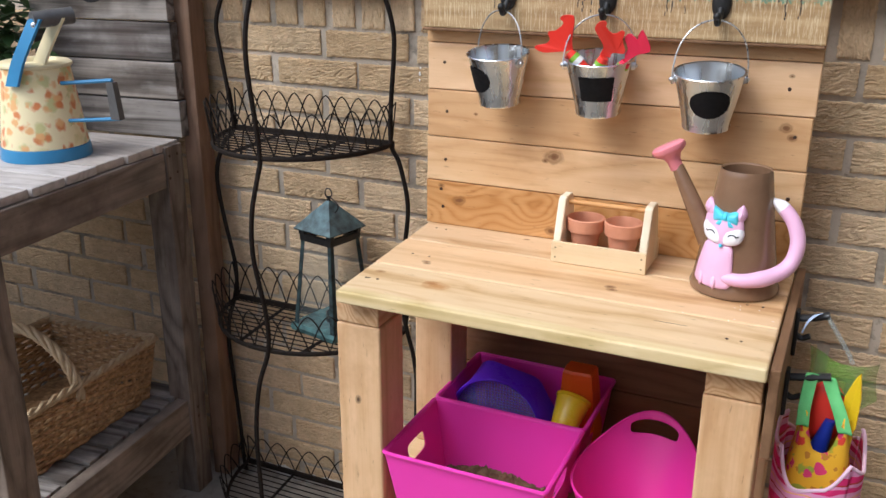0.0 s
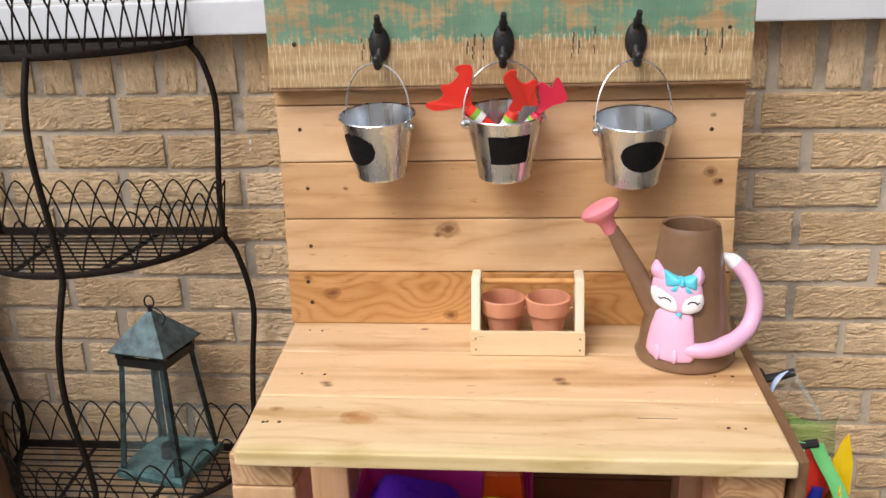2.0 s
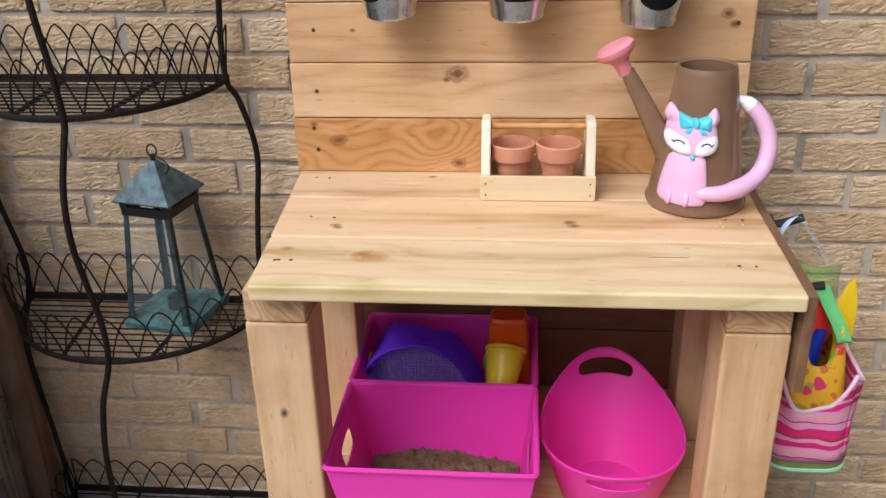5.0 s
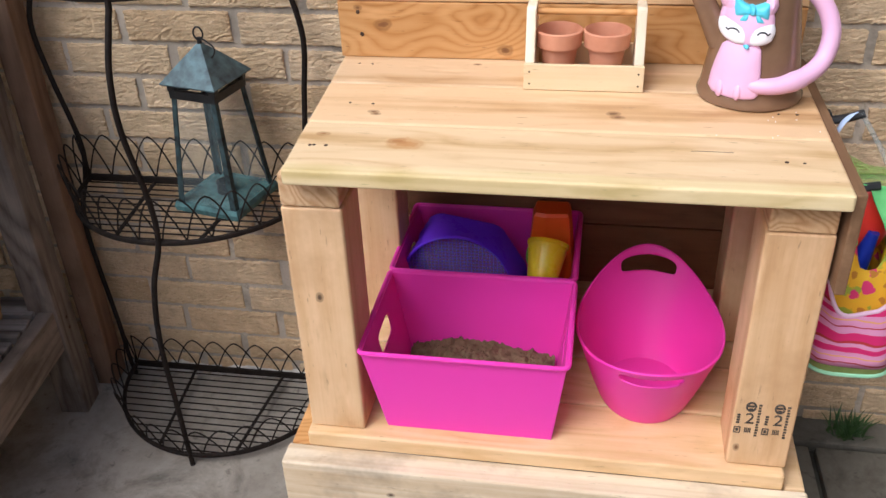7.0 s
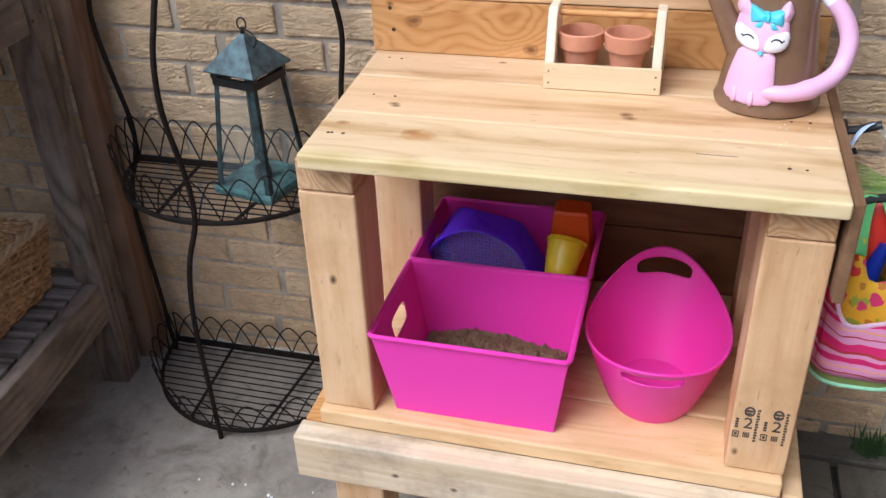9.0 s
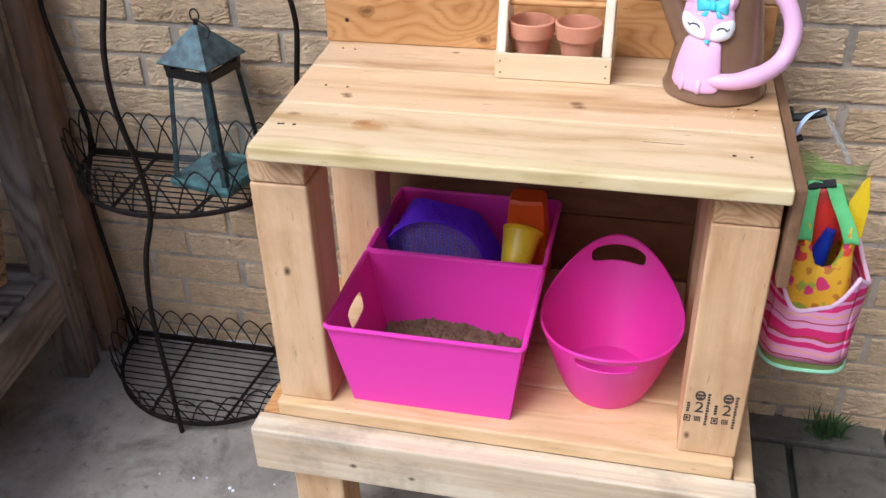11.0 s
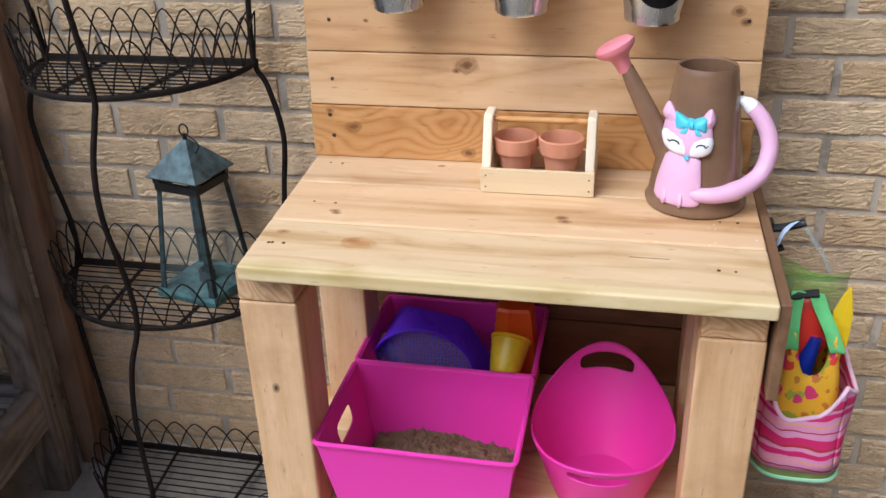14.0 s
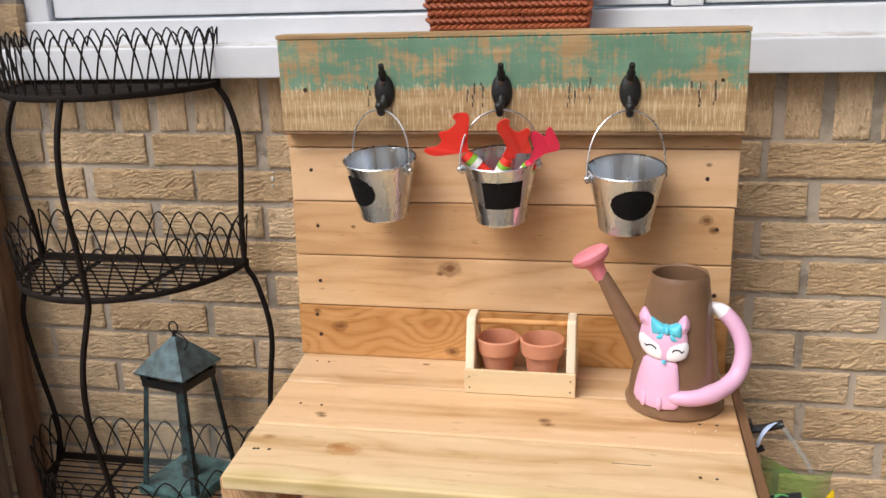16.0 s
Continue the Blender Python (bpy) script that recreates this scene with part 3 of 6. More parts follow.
def lathe(profile, c, n=32, bm=None, sx=1.0, sy=1.0, cap0=True, cap1=False):
    """A turned form: profile of (radius, height) round an upright axis at c."""
    rings = [[(c[0] + r * sx * math.cos(2 * math.pi * k / n), c[1] + r * sy * math.sin(2 * math.pi * k / n), c[2] + z) for k in range(n)] for r, z in profile]
    return loft(rings, bm, cap0, cap1)


def blob(c, rx, ry, rz, n=16, bm=None, power=1.0, shape=None):
    """A closed rounded lump; shape(x, y, z) bends its unit form."""
    b2 = bmesh.new()
    bmesh.ops.create_uvsphere(b2, u_segments=n * 2, v_segments=n, radius=1)
    for v in b2.verts:
        p = v.co
        if shape:
            p = Vector(shape(*p))
        v.co = Vector((c[0] + p.x * rx, c[1] + p.y * ry, c[2] + p.z * rz))
    return merged(bm, b2)


def disc(c, normal, r, depth=0.001, n=14):
    n_ = Vector(normal).normalized()
    c = Vector(c)
    return tube([c - n_ * depth, c + n_ * depth * 0.6, c + n_ * depth], [r, r, r * 0.75], n)


def prism(outline, f, depth):
    """A flat shape of that outline (u, v) and depth w, set in space by f(u, v, w)."""
    bm = bmesh.new()
    a = [bm.verts.new(f(u, v, 0)) for u, v in outline]
    b = [bm.verts.new(f(u, v, depth)) for u, v in outline]
    bm.faces.new(a), bm.faces.new(b[::-1])
    n = len(a)
    for k in range(n):
        bm.faces.new((a[k], a[(k + 1) % n], b[(k + 1) % n], b[k]))
    return bm


def holed(f, w, h, hole, bm=None):
    """A wall w by h with a rounded hole (u, v, half width, half height) through it. f(u, v, side) gives the place on either side."""
    bm = bm or bmesh.new()
    hu, hv, a, b = hole
    N = 32
    inner, outer = [], []
    for k in range(N):
        q = 2 * math.pi * (k + 0.5) / N
        cx, sy = math.cos(q), math.sin(q)
        inner.append((hu + a * math.copysign(abs(cx) ** 0.45, cx), hv + b * math.copysign(abs(sy) ** 0.45, sy)))
        s = min((w / 2) / abs(cx), (h / 2) / abs(sy))
        outer.append([w / 2 + s * cx, h / 2 + s * sy])
    for u, v in ((0, 0), (w, 0), (0, h), (w, h)):
        near = min(outer, key=lambda p: (p[0] - u) ** 2 + (p[1] - v) ** 2)
        near[0], near[1] = u, v
    sides = []
    for s in (0, 1):
        sides.append(([bm.verts.new(f(u, v, s)) for u, v in inner], [bm.verts.new(f(u, v, s)) for u, v in outer]))
    for i, o in sides:
        for k in range(N):
            bm.faces.new((i[k], i[(k + 1) % N], o[(k + 1) % N], o[k]))
    for ring in (0, 1):
        for k in range(N):
            bm.faces.new((sides[0][ring][k], sides[0][ring][(k + 1) % N], sides[1][ring][(k + 1) % N], sides[1][ring][k]))
    return bm


rnd = random.Random(7)

# ---- ground ----
bm = bmesh.new()
bmesh.ops.create_grid(bm, x_segments=40, y_segments=40, size=400)
for v in bm.verts:
    v.co.z = -0.03
ground = solo("ground", bm, M_moss, (0, 0, 0), "dark earth and joint dirt under the patio", "ground", "structure")

pavement = thing("pavement", (0, -1.5, 0), "worn grey concrete patio with dark paving beside the wall", "patio", kind="structure")
for name, x0, x1, y0, y1, m in (("slab", -6.0, 0.90, -5.0, 0.02, M_ground), ("slab", 0.908, 1.030, -0.98, -0.095, M_slab), ("slab", 1.045, 1.75, -0.98, -0.095, M_slab),
                               ("slab", 0.908, 1.26, -0.083, 0.02, M_slab), ("slab", 1.27, 1.95, -0.083, 0.02, M_slab), ("slab", 1.765, 2.6, -0.98, -0.095, M_slab),
                               ("slab", 0.908, 1.62, -1.9, -0.992, M_slab), ("slab", 1.632, 2.6, -1.9, -0.992, M_slab), ("slab", 0.908, 6.0, -5.0, -1.912, M_ground)):
    part(name, box(x0, x1, y0, y1, -0.06, rnd.uniform(-0.006, 0.0) if m is M_slab else 0.0, 0.006), m, pavement)

# ---- house wall with its window opening ----
WIN_L, WIN_R, WIN_B, WIN_T = -0.66, 2.2, 1.565, 2.6
wall = thing("wall_brick", (0, 0.1, 0), "rustic buff brick house wall with grey mortar joints", "brick wall", kind="structure")
part("mortar_bed", box(-4, 4, 0.0055, 0.25, -0.05, WIN_B - 0.05, 0), M_mortar, wall)
part("mortar_bed", box(-4, WIN_L, 0.012, 0.25, WIN_B - 0.046, 3.0, 0), M_mortar, wall)
part("mortar_bed", box(WIN_R, 4, 0.012, 0.25, WIN_B - 0.046, 3.0, 0), M_mortar, wall)
part("mortar_bed", box(WIN_L + 0.004, WIN_R - 0.004, 0.012, 0.25, WIN_T, 3.0, 0), M_mortar, wall)

# ---- unseen plain panels behind and beside the camera, added to block sky light ----
M_lightblock = wood("silver_brown_blocker", (0.30, 0.25, 0.20), (0.22, 0.175, 0.13), (0.12, 0.09, 0.065), "z", 0.8)
fence = thing("wall_light_block", (0, -4.4, 0), "unseen plain brown panels added round the yard to block light", "fence", kind="structure")
part("fence_panel", box(-4.0, 4.0, -4.55, -4.48, 0.0, 1.7, 0.004), M_lightblock, fence)
part("fence_panel", box(-2.80, -2.73, -4.475, -0.005, 0.0, 0.9, 0.004), M_lightblock, fence)
part("fence_panel", box(1.50, 1.57, -4.475, -0.065, 0.0, 3.3, 0.004), M_lightblock, fence)

# ---- window ----
window = thing("window_1", (0.5, 0.05, WIN_B), "white painted window with a thick sill and peeling paint", "window", kind="structure")
bm = box(WIN_L - 0.28, WIN_R + 0.2, -0.058, 0.02, 1.506, 1.570, 0.004)
part("window_sill", bm, M_white, window, "white painted sill")
part("sill_top", box(WIN_L + 0.004, WIN_R - 0.004, -0.050, 0.06, 1.566, 1.5735, 0.002), M_peel, window, "peeling paint on the top of the sill")
part("window_frame", box(WIN_L + 0.004, WIN_R, 0.02, 0.12, 1.568, 1.624, 0.005), M_white, window)
part("window_frame", box(WIN_L + 0.004, WIN_L + 0.06, 0.03, 0.12, 1.62, WIN_T - 0.004, 0.005), M_white, window)
part("window_frame", box(0.72, 0.78, 0.03, 0.12, 1.626, WIN_T - 0.004, 0.005), M_white, window)
part("sash_rail", box(WIN_L + 0.064, 0.716, 0.045, 0.10, 1.630, 1.675, 0.004), M_white, window)
part("sash_rail", box(0.784, WIN_R - 0.004, 0.045, 0.10, 1.630, 1.675, 0.004), M_white, window)
part("pane", box(WIN_L + 0.064, 0.716, 0.07, 0.078, 1.677, WIN_T - 0.004, 0), M_pane, window)
part("pane", box(0.784, WIN_R - 0.004, 0.07, 0.078, 1.677, WIN_T - 0.004, 0), M_pane, window)

# ---- woven planter on the sill ----
planter = thing("planter", (0.417, 0.0, 1.5735), "reddish brown woven planter standing on the white sill", "planter")
X0, X1, Y0, Y1 = 0.268, 0.566, -0.048, 0.018


def planter_ring(z, g):
    return [(X0 - g, Y0 - g, z), (X1 + g, Y0 - g, z), (X1 + g, Y1 + g, z), (X0 - g, Y1 + g, z)]


part("tub", loft([planter_ring(1.5745, 0), planter_ring(1.72, 0.018), planter_ring(1.72, 0.010), planter_ring(1.60, -0.004)], None, True, True), M_rattan, planter)
bm = bmesh.new()
for row in range(10):
    z = 1.583 + row * 0.0138
    g = (z - 1.5745) / 0.1455 * 0.018
    for k in range(24):
        x = X0 - g + (k + 0.5 * (row % 2) + 0.25) * (X1 - X0 + 2 * g) / 24.5
        up = 0.0035 if row % 2 else -0.0035
        tube([(x - 0.0085, Y0 - g + 0.001, z - up), (x - 0.004, Y0 - g - 0.0028, z - up * 0.5), (x + 0.004, Y0 - g - 0.0028, z + up * 0.5), (x + 0.0085, Y0 - g + 0.001, z + up)], [0.0034, 0.0048, 0.0048, 0.0034], 6, bm)
part("weave", bm, M_rattan, planter, "woven strands", True)["kind"] = "stuff"

# ---- potting bench ----
bench = thing("potting_bench", (0.43, -0.43, 0), "pale pine potting bench with plank back, hooks and low shelf", "potting bench")


def slant(x, y, z):
    """The left ends of the worktop boards run a little out towards the front right."""
    return (x + (0.06 * (-0.19 - y) if x < 0.4 else 0.0), y, z)


for y0, y1 in ((-0.318, -0.172), (-0.488, -0.321), (-0.664, -0.491)):
    part("worktop_board", box(0.011, 0.837, y0, y1, 0.940, 0.966, 0.006, 3, skew=slant), M_front if y0 < -0.6 else M_top, bench)
# unseen board added behind the planks, keeps daylight off the wall below
part("worktop_board", box(0.02, 0.83, -0.167, -0.012, 0.940, 0.962, 0.004), M_top, bench)
for z0, z1, m, x0, x1 in ((0.9665, 1.0715, M_orange, 0.007, 0.834), (1.0735, 1.1755, M_plank, 0.009, 0.834), (1.1775, 1.284, M_plankwarm, 0.011, 0.833), (1.286, 1.3885, M_plankpale, 0.012, 0.836),
                          (1.3905, 1.45, M_plankwarm, 0.010, 0.837)):
    part("back_plank", box(x0, x1, -0.190, -0.168, z0, z1, 0.0025), m, bench, "amber stained plank" if m is M_orange else "")
part("head_board", box(0.014, 0.838, -0.216, -0.1905, 1.424, 1.590, 0.003), M_aged, bench, "old board with worn teal paint")
part("head_cap", box(0.012, 0.839, -0.217, -0.165, 1.5905, 1.598, 0.0012), M_aged, bench, "rough brown top edge")
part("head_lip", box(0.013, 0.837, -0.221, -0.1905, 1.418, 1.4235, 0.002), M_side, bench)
for x0 in (0.06, 0.75):
    part("back_batten", box(x0, x0 + 0.06, -0.1675, -0.13, 0.9635, 1.58, 0.003), M_leg, bench)
# legs and the rails that lie on them
for x0, x1 in ((0.016, 0.115), (0.737, 0.834)):
    part("leg", box(x0, x1, -0.627, -0.527, 0.431, 0.882, 0.006, 3), M_leg, bench)
    part("leg", box(x0 + 0.008, x1 + 0.004, -0.29, -0.195, 0.431, 0.882, 0.006, 3), M_leg, bench)
    part("top_rail", box(x0 + 0.002, x1 - 0.002, -0.628, -0.195, 0.884, 0.9395, 0.005, 3), M_end, bench, "rail showing its end grain")
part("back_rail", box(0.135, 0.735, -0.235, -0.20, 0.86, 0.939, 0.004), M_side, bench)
for y0, y1 in ((-0.645, -0.508), (-0.505, -0.370), (-0.367, -0.232), (-0.229, -0.10)):
    part("shelf_board", box(0.012, 0.832, y0, y1, 0.397, 0.430, 0.006, 3), M_shelf, bench)
part("base_beam", box(-0.027, 0.872, -0.690, -0.640, 0.296, 0.3967, 0.006, 3), M_apron, bench, "scuffed front beam")
part("base_beam", box(-0.023, 0.872, -0.135, -0.085, 0.296, 0.3955, 0.008, 3), M_apron, bench)
part("base_beam", box(-0.023, 0.012, -0.638, -0.137, 0.300, 0.3965, 0.005), M_orange, bench, "amber side beam")
part("base_beam", box(0.836, 0.870, -0.638, -0.137, 0.300, 0.3965, 0.005), M_shelf, bench)
for x0, x1 in ((0.022, 0.122), (0.735, 0.834)):
    for y0, y1 in ((-0.638, -0.55), (-0.225, -0.137)):
        part("base_leg", box(x0, x1, y0, y1, 0.0, 0.3945, 0.005), M_leg, bench)
# three dark brown boards across the back, behind the rear legs
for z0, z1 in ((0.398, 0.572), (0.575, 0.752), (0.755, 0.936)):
    part("back_panel", box(0.024, 0.826, -0.098, -0.084, z0, z1, 0.003), M_darkback, bench, "dark brown board closing the back")
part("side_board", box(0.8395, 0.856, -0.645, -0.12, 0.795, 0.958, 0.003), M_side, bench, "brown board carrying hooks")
part("crack", box(0.630, 0.690, -0.5465, -0.5455, 0.9655, 0.9664, 0), M_nail, bench)
for x in (0.181, 0.194, 0.360, 0.372, 0.388, 0.540, 0.549, 0.576, 0.744, 0.758, 0.784):  # worn stencil marks on the old board, broken by the grain
    z = 1.470 + rnd.uniform(-0.004, 0.004)
    while z < 1.506:
        h, w = rnd.uniform(0.005, 0.013), rnd.uniform(0.0014, 0.0032)
        dx = rnd.uniform(-0.0022, 0.0022)
        if rnd.random() < 0.72:
            part("stencil_mark", box(x + dx, x + dx + w, -0.2166, -0.2158, z, z + h, 0), M_ink, bench)
        z += h + rnd.uniform(-0.001, 0.002)
# nails in the planks and worktop
for x, z in ((0.053, 1.346), (0.783, 1.337), (0.059, 1.236), (0.056, 1.124), (0.804, 1.245), (0.806, 1.12), (0.045, 1.052), (0.05, 1.01), (0.062, 1.500), (0.797, 1.512)):
    part("nail", disc((x, -0.1902 if z < 1.4 else -0.2162, z), (0, -1, 0), rnd.uniform(0.0028, 0.0042), 0.0012), M_nail, bench)
for x, y in ((0.066, -0.577), (0.085, -0.577), (0.76, -0.571), (0.784, -0.572), (0.08, -0.41), (0.12, -0.412), (0.05, -0.225), (0.075, -0.227), (0.772, -0.40), (0.80, -0.40), (0.06, -0.578)):
    part("nail", disc((x, y, 0.9662), (0, 0, 1), rnd.uniform(0.0022, 0.0032), 0.0006), M_nail, bench)


def hook(x, z):
    """A cast coat hook: oval plate, raised upper prong, lower hook turned up."""
    h = part("hook", blob((x, -0.219, z - 0.003), 0.0185, 0.009, 0.031, 10), M_hook, bench, "black cast iron hook", True)
    bm = tube(curve([(x, -0.222, z + 0.020), (x + 0.001, -0.236, z + 0.034), (x + 0.002, -0.244, z + 0.046)], 6), [0.0075] * 6 + [0.0052] * 6 + [0.0046], 10)
    part("prong", bm, M_hook, h, "", True)
    bm = tube(curve([(x, -0.222, z - 0.012), (x, -0.238, z - 0.030), (x, -0.249, z - 0.037), (x, -0.258, z - 0.026)], 6), 0.0068, 10)
    blob((x, -0.259, z - 0.024), 0.008, 0.008, 0.008, 6, bm)
    part("prong", bm, M_hook, h, "", True)
    for dz in (0.012, -0.014):
        part("screw", disc((x, -0.2275, z + dz), (0, -1, 0), 0.004, 0.0015), M_nail, h)


for x, z in ((0.212, 1.500), (0.424, 1.499), (0.645, 1.497)):
    hook(x, z)
for y, z, arm in ((-0.345, 0.945, 0.915), (-0.445, 0.868, 0.932)):  # a pair of side hooks, with upper and lower arm
    h = part("hook", box(0.8565, 0.864, y - 0.011, y + 0.011, z - 0.085, z + 0.006, 0.002), M_hook, bench, "black side hook")
    part("prong", tube(curve([(0.862, y, z - 0.010), (0.885, y, z - 0.006), (arm, y, z + 0.004)], 6), 0.0075, 8), M_hook, h, "", True)
    part("prong", tube(curve([(0.862, y, z - 0.045), (0.872, y, z - 0.050), (0.886, y, z - 0.043)], 6), 0.0058, 8), M_hook, h, "", True)

# the mill's ink stamps on the front right leg
leg_front = -0.6275


def bar(x0, x1, z0, z1):
    return box(x0, x1, leg_front - 0.0006, leg_front + 0.0003, z0, z1, 0)


def digit(x, z, size):
    cu = bpy.data.curves.new("digit", "FONT")
    cu.body, cu.size, cu.extrude = "2", size * U, 0.0003
    tmp = bpy.data.objects.new("digit", cu)
    scene.collection.objects.link(tmp)
    bpy.context.view_layer.update()
    me = bpy.data.meshes.new_from_object(tmp.evaluated_get(bpy.context.evaluated_depsgraph_get()))
    bpy.data.objects.remove(tmp)
    me.materials.clear()
    me.materials.append(M_ink)
    ob = new("stamp_digit", me)
    ob.parent = bench
    ob.matrix_local = Matrix.Translation((Vector((x, leg_front - 0.0004, z)) - BASE[bench.name]) * U) @ pose(0, 0, 0, 90, 0, 0)
    ob["label"] = "black ink stamp"
    return ob


def stamp_z(z):
    return 0.5 + (z - 0.5) * 0.86 + 0.030


for x in (0.762, 0.806):
    part("stamp_mark", tube([(x + 0.007 * math.cos(q), leg_front - 0.0003, stamp_z(0.534) + 0.0085 * math.sin(q)) for q in np.linspace(0, 6.0, 20)], 0.0016, 6), M_ink, bench, "black ink stamp")
    part("stamp_mark", bar(x - 0.005, x + 0.005, stamp_z(0.533), stamp_z(0.537)), M_ink, bench)
    part("stamp_mark", bar(x - 0.003, x + 0.003, stamp_z(0.526), stamp_z(0.530)), M_ink, bench)
    digit(x - 0.0075, stamp_z(0.493), 0.032)
    for k in range(4):
        part("stamp_mark", bar(x - 0.005 + k * 0.0028, x - 0.0034 + k * 0.0028, stamp_z(0.470), stamp_z(0.482)), M_ink, bench)
    part("stamp_mark", tube([(x - 0.0165 + a * 0.0045, leg_front - 0.0003, stamp_z(0.476) + c * 0.006) for a, c in ((-1, -1), (1, -1), (1, 1), (-1, 1))], 0.0011, 6, None, True), M_ink, bench)
    part("stamp_mark", bar(x - 0.0185, x - 0.0145, stamp_z(0.473), stamp_z(0.479)), M_ink, bench)
    for k in range(4):
        part("stamp_mark", bar(x - 0.0195, x - 0.0145, stamp_z(0.492 + k * 0.0062), stamp_z(0.496 + k * 0.0062)), M_ink, bench)
    for k in range(12):
        part("stamp_mark", bar(x + 0.0115, x + 0.0115 + (0.0045, 0.0038, 0.0050)[k % 3], stamp_z(0.462 + k * 0.0068), stamp_z(0.466 + k * 0.0068)), M_ink, bench)


# ---- hanging pails ----
def pail(x, z, r, hook_z, label_at, round_label, turn, name_label, low=0.118, lean=9.0):
    """A small galvanised pail: rolled rim, ribbed foot, ears, wire bail up to its hook, black label at an angle on its side."""
    y = -0.190 - r - 0.006
    p = thing("bucket", (x, y, z - low), name_label, "bucket", "pails on the hooks")
    rb = r * 0.68
    t = 0.0012

    def tip(bm):
        """The pail hangs with its mouth leaning forward, turned about its ears."""
        bmesh.ops.rotate(bm, verts=bm.verts, cent=(x, y, z - 0.016), matrix=Matrix.Rotation(radians(lean), 3, "X"))
        return bm
    prof = [(rb * 0.94, 0.006), (rb, 0.0), (rb + 0.001, 0.004), (rb, 0.008), (r * 0.985, low - 0.003), (r + 0.0012, low - 0.002), (r + 0.002, low), (r + 0.0005, low + 0.0015),
            (r - t * 2, low), (rb - t, 0.010), (rb * 0.5, 0.009)]
    part("pail_body", tip(lathe(prof, (x, y, z - low), 48, None, 1, 1, True, True)), M_galv, p, "", True)
    a = radians(turn)
    hx, hy = math.cos(a), math.sin(a)
    for s in (-1, 1):
        c = Vector((x + s * hx * (r + 0.001), y + s * hy * (r + 0.001), z - 0.016))
        ear = part("ear", tube([c - Vector((s * hx * 0.004, s * hy * 0.004, 0)), c + Vector((s * hx * 0.004, s * hy * 0.004, 0))], 0.0085, 16), M_galv, p, "", True)
        part("rivet", blob(c + Vector((s * hx * 0.005, s * hy * 0.005, 0)), 0.0045, 0.0045, 0.0045, 6), M_wire, ear, "", True)
    pts = []
    top = hook_z - 0.0315
    for k in range(25):
        q = math.pi * k / 24
        w = math.cos(q)
        h = math.sin(q) ** 0.75
        yy = y + (-0.247 - y) * h
        pts.append((x + w * hx * (r + 0.005) , yy + w * hy * (r + 0.004), z - 0.016 + (top - z + 0.016) * h))
    part("bail", tube(pts, 0.0016, 8), M_wire, p, "thin wire bail", True)
    # label lying on the side of the pail
    rings = []
    N, Mv = 20, 9
    half, hh = (0.60, 0.0255) if not round_label else (0.70, 0.0285)
    zc = z - low * 0.44
    bm = bmesh.new()

    def on(u, v):
        zz = zc + v * hh
        fr = (zz - (z - low)) / low
        rr = rb + (r - rb) * fr + 0.0006
        q = radians(label_at) + u * half
        return (x + rr * math.cos(q), y + rr * math.sin(q), zz)
    grid = []
    for i in range(N + 1):
        u = -1 + 2 * i / N
        top_v = math.sqrt(max(0.0, 1 - u * u)) if round_label else 1.0
        grid.append([on(u, top_v * (-1 + 2 * j / Mv)) for j in range(Mv + 1)])
    loft(grid, bm, wrap=False)
    bmesh.ops.remove_doubles(bm, verts=bm.verts, dist=1e-5)
    part("label", tip(bm), M_black, p, "blank black chalk label", True)
    return p


pail(0.209, 1.384, 0.0645, 1.500, 232, True, -28, "galvanised pail with a round black label, hung from a hook", low=0.108)
tool_pail = pail(0.425, 1.386, 0.0665, 1.499, 281, False, -160, "galvanised pail with a square black label, holding red hand tools", low=0.113)
pail(0.642, 1.372, 0.0665, 1.497, 284, True, -157, "larger galvanised pail with an oval black label, hung from a hook", low=0.110)


